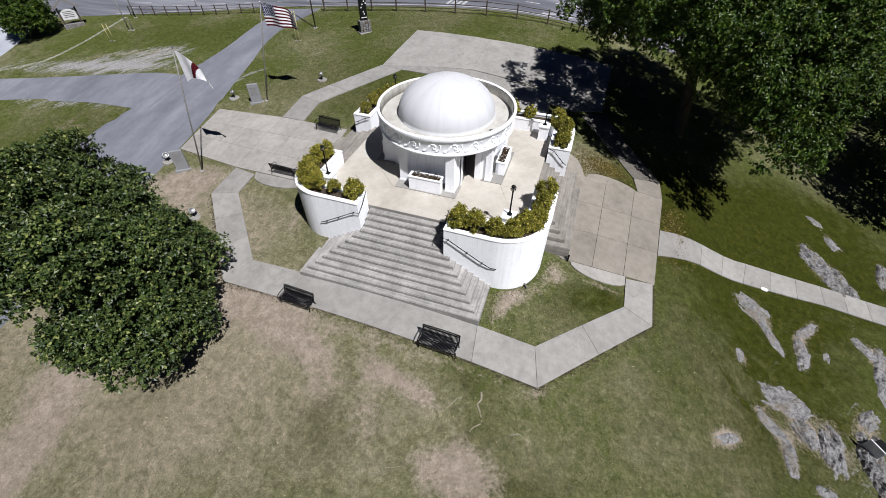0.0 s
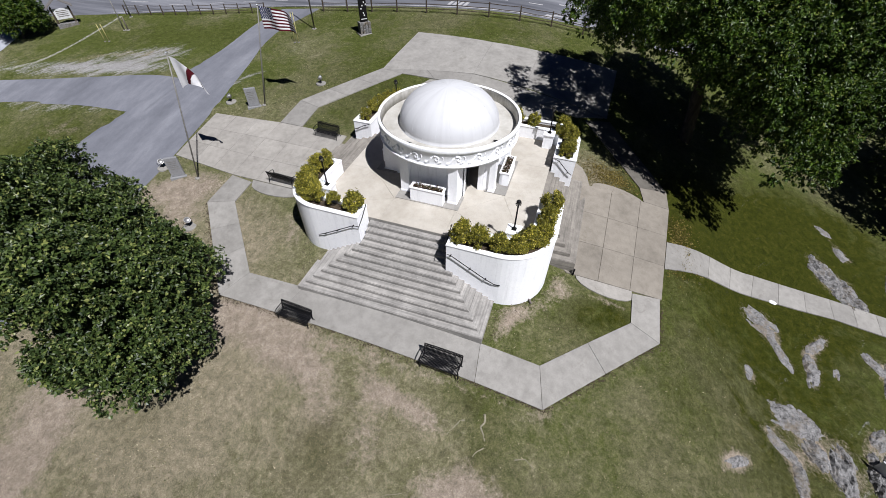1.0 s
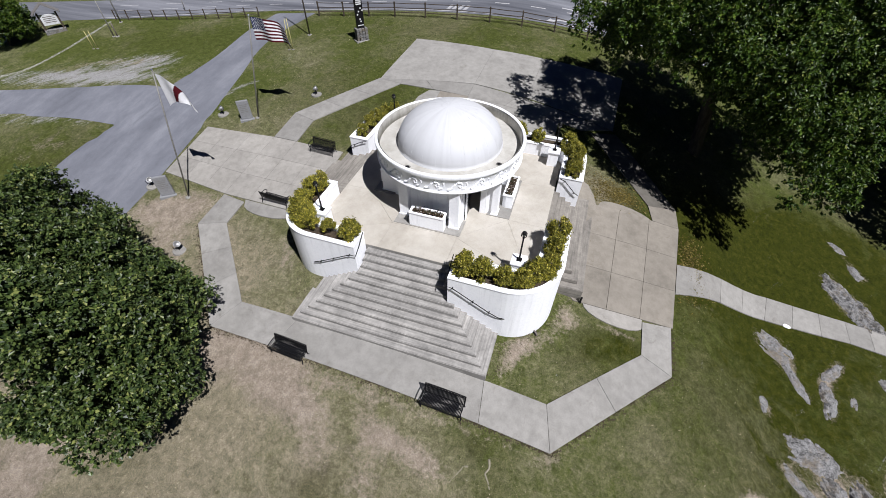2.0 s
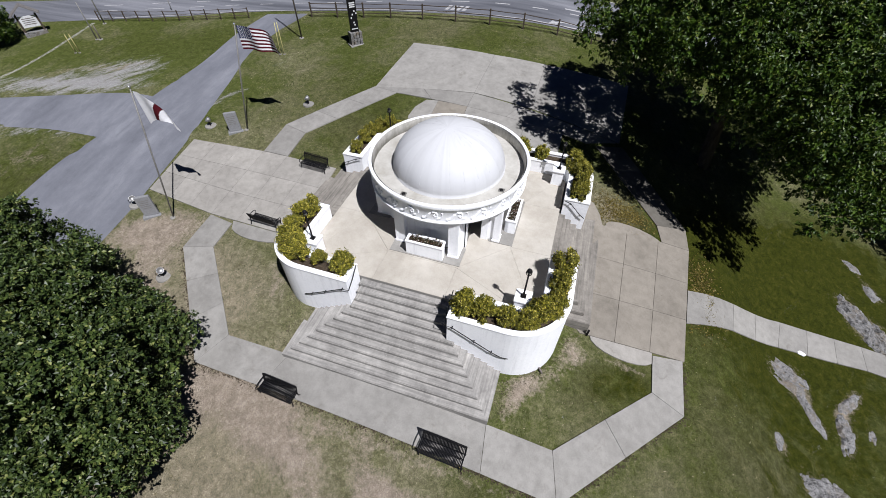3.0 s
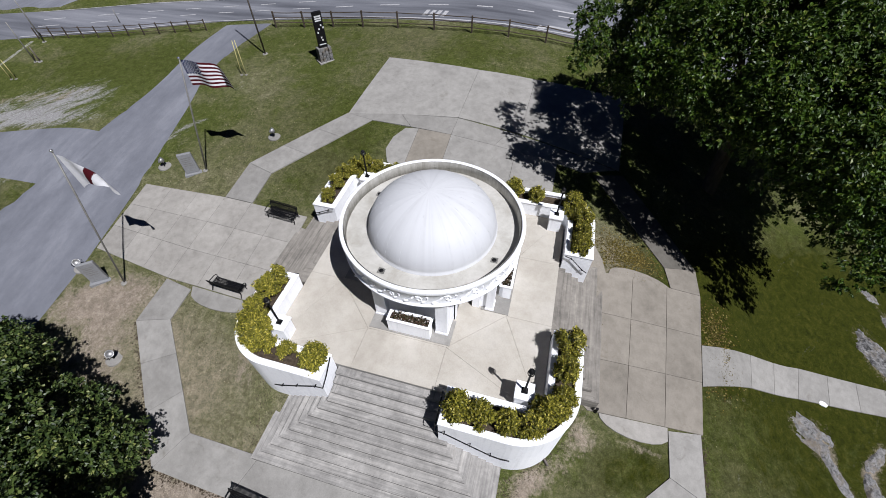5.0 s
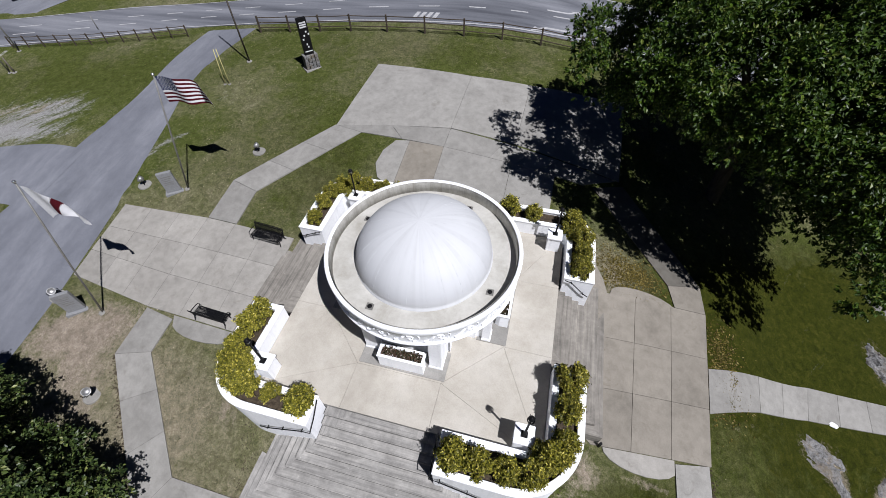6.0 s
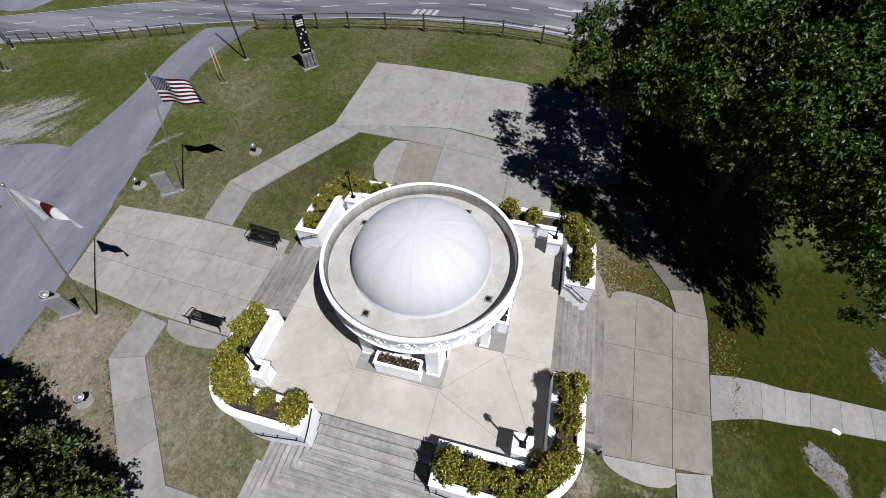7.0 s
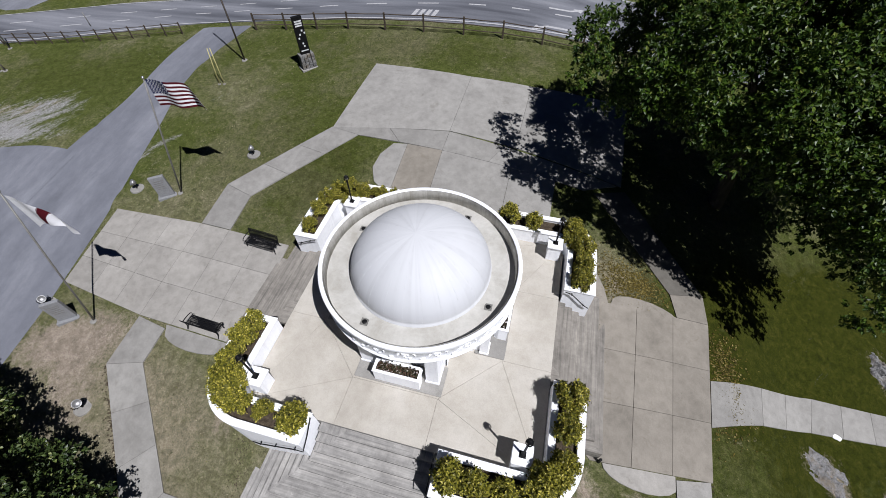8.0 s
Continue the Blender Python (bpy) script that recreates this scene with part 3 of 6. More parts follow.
# ---- paving ----
def inset(outline, gap):
    """Shrink a convex outline, given anticlockwise, by gap."""
    n, out = len(outline), []
    for k in range(n):
        p, q, r = (Vector(outline[(k + d) % n]) for d in (-1, 0, 1))
        a, b = (q - p).normalized(), (r - q).normalized()
        na, nb = Vector((-a.y, a.x)), Vector((-b.y, b.x))
        m = na + nb
        out.append(tuple(q + m * (gap / max(0.35, m.dot(na)))))
    return out


PAVED = []


def slab(name, outline, parent, material, lift=0.05, gap=0.007, thick=0.16):
    """A paving slab that follows the land; a four-cornered one is cut finely enough to do so."""
    area = sum(a[0] * b[1] - b[0] * a[1] for a, b in zip(outline, outline[1:] + outline[:1]))
    outline = inset(outline if area > 0 else outline[::-1], gap)
    PAVED.append(outline)
    if len(outline) != 4:
        bm = bmesh.new()
        prism(bm, outline, lambda x, y: land(x, y) + lift - thick, lambda x, y: land(x, y) + lift)
        return part(name, bm, material, parent)
    a, b, c, d = (Vector(p) for p in outline)
    nu = max(1, math.ceil(max((b - a).length, (c - d).length) / 1.2))
    nv = max(1, math.ceil(max((d - a).length, (c - b).length) / 1.2))
    verts, faces = [], []
    for i in range(nu + 1):
        for j in range(nv + 1):
            p = a.lerp(b, i / nu).lerp(d.lerp(c, i / nu), j / nv)
            verts.append((p.x, p.y, land(p.x, p.y) + lift))
    for i in range(nu):
        for j in range(nv):
            k = i * (nv + 1) + j
            faces.append((k, k + nv + 1, k + nv + 2, k + 1))
    rim = [i * (nv + 1) for i in range(nu)] + [nu * (nv + 1) + j for j in range(nv)] + [i * (nv + 1) + nv for i in range(nu, 0, -1)] + list(range(nv, 0, -1))
    n = len(verts)
    verts += [(verts[k][0], verts[k][1], verts[k][2] - thick) for k in rim]
    for k in range(len(rim)):
        m = (k + 1) % len(rim)
        faces.append((rim[m], rim[k], n + k, n + m))
    return part(name, mesh_from(name, verts, faces, material), material, parent)


def between(a, b, t):
    return (a[0] + (b[0] - a[0]) * t, a[1] + (b[1] - a[1]) * t)


def slabs_along(parent, left, right, count, material=CONCRETE, **more):
    """Slabs in a row between two edges, each a line of two points."""
    for k in range(count):
        t0, t1 = k / count, (k + 1) / count
        slab("slab", [between(*left, t0), between(*left, t1), between(*right, t1), between(*right, t0)], parent, material, **more)


def slabs_over(parent, corners, nu, nv, material=CONCRETE, **more):
    """A field of slabs over four corners, nu along the first edge and nv along the second."""
    a, b, c, d = corners
    for i in range(nu):
        for j in range(nv):
            def at(u, v):
                return between(between(a, b, u), between(d, c, u), v)
            slab("slab", [at(i / nu, j / nv), at((i + 1) / nu, j / nv), at((i + 1) / nu, (j + 1) / nv), at(i / nu, (j + 1) / nv)], parent, material, **more)


ring_walk = thing("pavement", label="grey concrete footpath laid in an eight-sided ring of slabs", category="footpath", kind="structure")
FL_IN, FR_IN = (-6.72, -7.68), (6.36, -7.86)
FL_OUT, FR_OUT = (-7.45, -9.0), (6.76, -9.42)
LF_IN, LF_OUT = (-10.12, -4.12), (-11.62, -4.5)
RF_IN, RF_OUT = (9.67, -4.52), (10.92, -4.95)
for t0, t1 in ((0.0, 0.22), (0.22, 0.82), (0.82, 1.0)):
    slabs_along(ring_walk, (between(FL_OUT, FR_OUT, t0), between(FL_OUT, FR_OUT, t1)), (between(FL_IN, FR_IN, t0), between(FL_IN, FR_IN, t1)), 1)
slabs_along(ring_walk, (FR_OUT, RF_OUT), (FR_IN, RF_IN), 2)
slabs_along(ring_walk, (RF_OUT, (10.9, -2.72)), (RF_IN, (9.66, -3.0)), 1)
slabs_along(ring_walk, (FL_IN, LF_IN), (FL_OUT, LF_OUT), 3)
slabs_along(ring_walk, (LF_IN, (-10.02, -2.74)), (LF_OUT, (-11.46, -2.5)), 1)
slabs_along(ring_walk, ((-9.68, 1.98), (-9.68, 3.92)), ((-11.26, 2.08), (-11.22, 4.38)), 1)
slabs_along(ring_walk, ((-9.68, 3.92), (-6.0, 8.68)), ((-11.22, 4.38), (-7.6, 9.0)), 3)
slabs_along(ring_walk, ((-6.0, 8.68), (-1.5, 8.6)), ((-7.6, 9.0), (-1.45, 9.9)), 2, DIM_CONCRETE)
slabs_along(ring_walk, ((-1.5, 8.6), (5.6, 8.3)), ((-1.45, 9.9), (7.2, 9.2)), 3, DIM_CONCRETE)
slabs_along(ring_walk, ((11.33, 3.305), (11.2, 4.6)), ((9.96, 3.135), (9.7, 4.1)), 1, TAN_CONCRETE)
# slabs under the shade tree, with its shade painted into their concrete
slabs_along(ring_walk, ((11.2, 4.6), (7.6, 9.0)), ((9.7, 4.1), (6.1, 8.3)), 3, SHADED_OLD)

left_pad = thing("pavement", label="concrete forecourt slabs between the drive and the side steps", category="paving", kind="structure")
slabs_over(left_pad, [(-16.0, -1.82), (-11.46, -2.46), (-11.26, 2.06), (-16.05, 2.06)], 3, 3, WARM_CONCRETE)
slabs_over(left_pad, [(-11.46, -2.46), (-6.6, -2.75), (-6.6, 1.75), (-11.26, 2.06)], 3, 3, WARM_CONCRETE)
left_round = [(-10.05, -2.58)] + [(-8.35 - 1.6 * math.cos(a), -2.82 - 0.55 * math.sin(a)) for a in np.linspace(0.35, math.pi - 0.35, 8)] + [(-6.75, -2.77)]
slab("slab", left_round[::-1], left_pad, CONCRETE)

right_pad = thing("pavement", label="tan concrete landing slabs with open joints", category="paving", kind="structure")
slabs_over(right_pad, [(6.66, -3.26), (10.98, -2.72), (11.34, 3.3), (6.7, 2.72)], 3, 3, TAN_CONCRETE, gap=0.008)
slab("slab", [(6.25, -2.95), (6.68, -3.24), (6.72, 2.72), (6.25, 2.6)], right_pad, TAN_CONCRETE, lift=0.046)
right_round = [(7.1, -3.21)] + [(8.4 - 1.3 * math.cos(a), -3.22 - 0.5 * math.sin(a)) for a in np.linspace(0.3, math.pi - 0.3, 8)] + [(9.64, -2.895)]
slab("slab", right_round, right_pad, WARM_CONCRETE)
cap = [(7.15, 2.76)] + [(8.6 - 1.4 * math.cos(a), 2.95 + 0.45 * math.sin(a)) for a in np.linspace(0.2, math.pi - 0.2, 8)] + [(9.95, 3.1)]
slab("slab", cap[::-1], right_pad, TAN_CONCRETE)
sliver = [(6.02, 4.3), (6.05, 2.2), (6.7, 2.3), (7.05, 2.75), (6.85, 3.4), (6.5, 4.0)]
slab("slab", sliver, right_pad, TAN_CONCRETE, lift=0.04)

back_pad = thing("pavement", label="wide pale concrete parking apron partly in tree shade", category="paving", kind="structure")
slabs_over(back_pad, [(-7.55, 8.95), (-1.45, 9.95), (-1.33, 14.6), (-7.2, 14.8)], 1, 1)
slabs_over(back_pad, [(-1.45, 9.95), (2.0, 9.75), (2.1, 14.8), (-1.33, 14.6)], 1, 1)
slabs_over(back_pad, [(2.0, 9.75), (7.4, 9.25), (7.6, 15.6), (2.1, 14.8)], 1, 1)
slabs_over(back_pad, [(-1.5, 5.2), (2.0, 5.2), (2.0, 8.45), (-1.5, 8.6)], 1, 1, DIM_CONCRETE)
slabs_over(back_pad, [(-3.3, 5.4), (-1.5, 5.4), (-1.5, 8.6), (-3.3, 8.6)], 1, 1, TAN_CONCRETE)
slabs_over(back_pad, [(2.0, 5.2), (4.2, 5.4), (4.2, 8.35), (2.0, 8.45)], 1, 1, DIM_CONCRETE)
back_round = [(-3.3, 8.6), (-4.0, 8.5), (-4.45, 7.7), (-4.55, 6.8), (-4.2, 6.0), (-3.3, 5.4)]
slab("slab", back_round, back_pad, DIM_CONCRETE)

side_path = thing("pavement", label="narrow pale concrete footpath across the lawn", category="footpath", kind="structure")
UP = [(11.215, 0.90), (13.6, 1.55), (16.3, 2.22), (20.3, 2.62), (25.0, 2.75)]
DOWN = [(11.105, -0.87), (13.4, 0.02), (16.0, 0.76), (20.3, 1.38), (25.0, 1.5)]
for k in range(4):
    slabs_along(side_path, (UP[k], UP[k + 1]), (DOWN[k], DOWN[k + 1]), (1, 2, 3, 4)[k])


# ---- roads ----
def ribbon(name, left, right, material, lift, cuts=14, across=10, **tags):
    """A road surface laid over the land between two edges of matching points."""
    def fine(line):
        pts = [Vector(p) for p in line]
        out = []
        for k in range(len(pts) - 1):
            p0, p1, p2, p3 = pts[max(k - 1, 0)], pts[k], pts[k + 1], pts[min(k + 2, len(pts) - 1)]
            for s in range(cuts):
                t = s / cuts
                out.append(0.5 * ((2 * p1) + (p2 - p0) * t + (2 * p0 - 5 * p1 + 4 * p2 - p3) * t * t + (3 * p1 - p0 - 3 * p2 + p3) * t**3))
        return out + [pts[-1]]
    a, b = fine(left), fine(right)
    verts, faces = [], []
    for p, q in zip(a, b):
        for s in range(across + 1):
            w = p.lerp(q, s / across)
            edge = 0.03 if s in (0, across) else 0.0
            verts.append((w.x, w.y, land(w.x, w.y) + lift - edge))
    for k in range(len(a) - 1):
        for s in range(across):
            i = k * (across + 1) + s
            faces.append((i, i + 1, i + across + 2, i + across + 1))
    return tagged(new(name, mesh_from(name, verts, faces, material, True)), kind="structure", **tags)


ribbon("road", [(-21.3, 17.6), (-21.5, 14.0), (-21.2, 9.4), (-21.7, 5.6), (-22.4, 1.0), (-23.2, -2.6), (-23.4, -12.0), (-23.0, -26.0)],
       [(-17.9, 18.4), (-18.6, 12.3), (-17.5, 7.3), (-16.5, 2.2), (-16.15, -1.35), (-16.1, -4.3), (-16.6, -12.0), (-17.0, -26.0)], ASPHALT, 0.035,
       label="worn grey asphalt entrance drive", category="road")
ribbon("road", [(-20.9, 5.0), (-24.0, 4.9), (-29.0, 3.4), (-35.4, 1.5), (-60.0, -5.0)], [(-21.2, 0.9), (-25.6, 0.75), (-29.0, 0.2), (-33.0, -0.6), (-60.0, -9.0)], ASPHALT, 0.047,
       label="grey asphalt side lane joining the drive", category="road")
ROAD_NEAR = [(-90.0, -4.5), (-60.0, 4.2), (-36.0, 12.7), (-29.0, 15.3), (-23.3, 17.7), (-17.9, 19.0), (-11.3, 19.9), (-3.9, 20.2), (2.0, 20.6), (8.0, 21.6), (20.0, 24.6), (50.0, 34.0), (90.0, 48.0)]
ROAD_FAR = [(-93.0, 0.5), (-62.0, 9.0), (-38.2, 16.8), (-30.2, 20.2), (-24.5, 21.9), (-18.5, 23.8), (-11.6, 26.0), (-4.0, 27.4), (2.0, 27.9), (7.0, 28.8), (18.5, 32.0), (48.0, 41.5), (88.0, 55.0)]
ribbon("road", ROAD_NEAR, ROAD_FAR, HIGHWAY, 0.04, label="grey asphalt highway with worn wheel tracks", category="road")
ribbon("road", [(-93.0, 1.5), (-62.0, 10.0), (-44.0, 15.6), (-37.4, 17.9)], [(-98.0, 26.0), (-68.0, 33.0), (-50.0, 32.0), (-36.6, 20.6)], ASPHALT, 0.03, label="asphalt car park beyond the highway", category="car park")
ribbon("road", [(-66.0, 9.0), (-66.0, 5.0), (-66.0, 1.0), (-66.0, -4.0)], [(-40.8, 8.4), (-39.7, 6.2), (-38.9, 3.4), (-39.4, -0.5)], LOT, 0.045, label="pale asphalt lot beside the lane", category="car park")


def road_line(u):
    """A point of the highway: u[0] along in control spans, u[1] across from the near edge."""
    k = min(int(u[0]), len(ROAD_NEAR) - 2)
    return between(between(ROAD_NEAR[k], ROAD_NEAR[k + 1], u[0] - k), between(ROAD_FAR[k], ROAD_FAR[k + 1], u[0] - k), u[1])


def stripe(parent, outline, material=ROAD_PAINT, lift=0.052):
    bm = bmesh.new()
    prism(bm, outline, lambda x, y: land(x, y) + lift - 0.006, lambda x, y: land(x, y) + lift)
    return part("stripe", bm, material, parent)


markings = thing("road_marking", label="worn white highway lines, dashes and turn arrows", category="road marking", kind="structure")
for k in range(2, 11):
    for s in range(4):
        a, b = k + s / 4, k + (s + 1) / 4
        stripe(markings, [road_line((a, 0.025)), road_line((b, 0.025)), road_line((b, 0.045)), road_line((a, 0.045))])
        stripe(markings, [road_line((a, 0.955)), road_line((b, 0.955)), road_line((b, 0.97)), road_line((a, 0.97))])
    for s in (0.1, 0.6):
        for v in (0.36, 0.62)[:2 if k < 6 else 1]:
            stripe(markings, [road_line((k + s, v)), road_line((k + s + 0.2, v)), road_line((k + s + 0.2, v + 0.02)), road_line((k + s, v + 0.02))])


def turn_arrow(x, y, turn, size):
    c, s = math.cos(radians(turn)), math.sin(radians(turn))
    shape = [[(-1.0, -0.08), (0.2, -0.08), (0.2, 0.08), (-1.0, 0.08)], [(0.2, -0.08), (0.62, 0.12), (0.52, 0.25), (0.2, 0.08)], [(0.38, 0.32), (0.75, -0.02), (0.98, 0.42)]]
    for piece in shape:
        stripe(markings, [(x + size * (c * a - s * b), y + size * (s * a + c * b)) for a, b in piece])


turn_arrow(2.5, 21.6, 188, 1.35)
turn_arrow(3.3, 24.3, 8, 1.25)
for k in range(4):
    stripe(markings, [(-6.9 + 0.46 * k, 20.75), (-6.62 + 0.46 * k, 20.75), (-6.5 + 0.46 * k, 21.7), (-6.78 + 0.46 * k, 21.7)])

# pale gravel drain that runs down to the lane
ribbon("path", [(-34.8, 12.5), (-34.4, 9.9), (-34.2, 7.1), (-34.8, 4.3), (-37.4, 2.2)], [(-34.5, 12.6), (-34.1, 9.9), (-33.9, 7.1), (-34.5, 4.1), (-37.2, 1.9)], PEBBLE, 0.02, across=4,
       label="narrow pale gravel drain across the verge", category="gravel drain")

# ---- the monument: terrace, steps, corner planters, domed pavilion ----
FLOOR_Z = 0.38
# how far the terrace floor reaches to the front, east, back and west
REACH = (4.76, 4.86, 4.2, 4.56)


def turned(points, quarter):
    c, s = ((1, 0), (0, 1), (-1, 0), (0, -1))[quarter % 4]
    return [(c * x - s * y, s * x + c * y) for x, y in points]


terrace = thing("terrace", label="raised pale concrete terrace floor in large jointed slabs", category="terrace", kind="structure")
part("base", boxed(-REACH[3], REACH[1], -REACH[0], REACH[2], -2.0, FLOOR_Z - 0.03), CONCRETE, terrace)


def floor_slab(outline):
    bm = bmesh.new()
    area = sum(a[0] * b[1] - b[0] * a[1] for a, b in zip(outline, outline[1:] + outline[:1]))
    prism(bm, inset(outline if area > 0 else outline[::-1], 0.0028), FLOOR_Z - 0.1, FLOOR_Z)
    top = [e for e in bm.edges if all(v.co.z > FLOOR_Z - 0.01 for v in e.verts)]
    bmesh.ops.bevel(bm, geom=top, offset=0.004, segments=1, affect="EDGES")
    return part("slab", bm, PALE, terrace)


for q in range(4):
    e, o = REACH[q], REACH[(q + 1) % 4]
    floor_slab(turned([(-1.45, -e), (1.45, -e), (1.45, -3.22), (-1.45, -3.22)], q))
    floor_slab(turned([(1.45, -e), (o, -e), (1.45, -3.22)], q))
    floor_slab(turned([(1.45, -3.22), (o, -e), (3.22, -1.45)], q))
    floor_slab(turned([(o, -e), (o, -1.45), (3.22, -1.45)], q))
floor_slab([(-1.45, -3.22), (1.45, -3.22), (3.22, -1.45), (3.22, 1.45), (1.45, 3.22), (-1.45, 3.22), (-3.22, 1.45), (-3.22, -1.45)])


def stairs(quarter, start, end, foot, risers, label, turn_at=5.72):
    """Flared steps down from the terrace to the paving at distance end from the centre."""
    st = thing("stairs", label=label, category="stairs", kind="structure")
    rise, tread = (FLOOR_Z - foot) / risers, (end - start) / max(1, risers - 1)
    for k in range(1, risers):
        y = start + tread * k
        w = 1.9 + max(0.0, y - turn_at)
        out = [(-w, -y), (w, -y), (w, -start + 0.3 if w < 1.95 else -5.1), (-w, -start + 0.3 if w < 1.95 else -5.1)]
        if w >= 1.95:
            out = [(-w, -y), (w, -y), (w, -5.1), (1.9, -5.1), (1.9, -start + 0.3), (-1.9, -start + 0.3), (-1.9, -5.1), (-w, -5.1)]
        bm = bmesh.new()
        top = FLOOR_Z - rise * k
        prism(bm, turned(out, quarter), foot - 0.5 - 0.01 * k, top)
        edge = [e for e in bm.edges if all(v.co.z > top - 0.001 for v in e.verts)]
        bmesh.ops.bevel(bm, geom=edge, offset=0.022, segments=2, affect="EDGES")
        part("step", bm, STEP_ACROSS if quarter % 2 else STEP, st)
    return st


stairs(0, REACH[0], 7.86, land(0, -7.9) + 0.05, 13, "broad flared flight of weathered grey concrete steps")
stairs(1, REACH[1], 6.95, land(7.0, 0) + 0.05, 8, "short flared flight of worn grey concrete steps")
stairs(3, REACH[3], 6.75, land(-6.8, 0) + 0.05, 6, "few low worn grey concrete side steps")


PLANTER_TOP = 1.06


def planter_outline(sx, sy, a, yi, yo, xi, xo, b, r):
    """Anticlockwise: one end beside the front or back opening, a quarter round, the other end beside the side steps, and the inner edge along the floor."""
    out = [(a, -yo), (xo - r, -yo)] + [(xo - r + r * math.sin(t), -(yo - r + r * math.cos(t))) for t in np.linspace(0.12, math.pi / 2, 14)] + [(xo, -b), (xi, -b), (xi, -yi + 0.42), (xi - 0.42, -yi), (a, -yi)]
    out = [(sx * x, -sy * y) for x, y in out]
    return out if sx * sy < 0 else out[::-1]


PLANTERS = [planter_outline(1, -1, 1.93, 4.78, 5.94, 4.88, 5.86, 2.0, 1.95), planter_outline(1, 1, 2.0, 4.0, 4.96, 4.94, 6.0, 1.5, 1.6),
            planter_outline(-1, 1, 2.1, 4.0, 5.0, 4.84, 5.84, 1.5, 1.6), planter_outline(-1, -1, 1.98, 4.78, 5.66, 4.58, 5.70, 2.15, 1.65)]
PIERS = ((4.2, -4.36), (4.42, 3.5), (-4.2, 3.72), (-4.14, -4.2))


def ring_mesh(outline, inward, z0, z1, zin):
    """A wall round an outline: outer face from z0, top at z1, inner face down to zin."""
    bm = bmesh.new()
    core = inset(outline, inward)
    n = len(outline)
    low = z0 if callable(z0) else (lambda x, y: z0)
    rows = [[bm.verts.new((x, y, low(x, y))) for x, y in outline], [bm.verts.new((x, y, z1)) for x, y in outline],
            [bm.verts.new((x, y, z1)) for x, y in core], [bm.verts.new((x, y, zin)) for x, y in core]]
    for a, b in zip(rows, rows[1:]):
        for k in range(n):
            bm.faces.new((a[k], a[(k + 1) % n], b[(k + 1) % n], b[k]))
    bmesh.ops.recalc_face_normals(bm, faces=bm.faces)
    return bm, core


def planter(quarter, label):
    shape = PLANTERS[quarter]
    pl = thing("planter", label=label, category="planter", group="corner planters of the terrace")
    bm, core = ring_mesh(shape, 0.17, lambda x, y: land(x, y) - 0.3, PLANTER_TOP - 0.05, PLANTER_TOP - 0.3)
    part("wall", bm, WHITE, pl)
    coping = inset(shape, -0.02)
    bm, _ = ring_mesh(coping, 0.21, PLANTER_TOP - 0.05, PLANTER_TOP, PLANTER_TOP - 0.05)
    edge = [e for e in bm.edges if all(v.co.z > PLANTER_TOP - 0.001 for v in e.verts)]
    bmesh.ops.bevel(bm, geom=edge, offset=0.012, segments=1, affect="EDGES")
    part("coping", bm, WHITE, pl, "chipped white coping")
    bm = bmesh.new()
    bm.faces.new([bm.verts.new((x, y, PLANTER_TOP - 0.16)) for x, y in core]).normal_update()
    bmesh.ops.triangulate(bm, faces=bm.faces)
    part("soil", bm, SOIL, pl, "dark mulch")
    # the pier at the inner corner that carries the lamp
    cx, cy = PIERS[quarter]
    bm = boxed(-0.25, 0.25, -0.25, 0.25, FLOOR_Z - 0.02, 1.09, bevel=0.015)
    box(bm, -0.29, 0.29, -0.29, 0.29, 1.09, 1.17, bevel=0.02)
    bmesh.ops.transform(bm, matrix=pose(cx, cy, 0, 0, 0, 90 * quarter), verts=bm.verts)
    part("pier", bm, WHITE, pl, "white pier with a projecting cap")
    return pl


for q, text in ((0, "white rendered corner planter with a curved outer wall, full of shrubs"), (1, "white rendered corner planter in the edge of tree shade"),
                (2, "white rendered corner planter with low trimmed shrubs"), (3, "white rendered curved planter with streaked paint and dense shrubs")):
    planter(q, text)


def handrail(points, label="thin black iron handrail on a white wall"):
    rail = thing("handrail", label=label, category="handrail", group="handrails at the steps")
    bm = bmesh.new()
    tube(bm, points, 0.018, 8)
    part("bar", bm, BLACK, rail)
    return rail


def wall_rail(sign, front, start):
    """Down beside the opening, round the end of the wall and down along its face."""
    f = front + 0.09
    pts = [(start, 4.95, 1.24), (start, f - 0.35, 0.86), (start, f, 0.66), (start + 0.3, f, 0.62), (start + 1.1, f, 0.14), (start + 1.75, f, -0.24), (start + 2.1, f - 0.03, -0.44), (start + 2.35, f - 0.06, -0.46)]
    pts = pts if sign > 0 else pts[:7]
    rail = handrail([(sign * x, -y, z) for x, y, z in pts])
    for x, y, z in (pts[3], pts[4], pts[5]):
        part("bracket", boxed(sign * x - 0.015, sign * x + 0.015, -y - 0.02, -y + 0.12, z - 0.05, z - 0.02), BLACK, rail)


wall_rail(1, 5.94, 1.84)
wall_rail(-1, 5.66, 1.89)
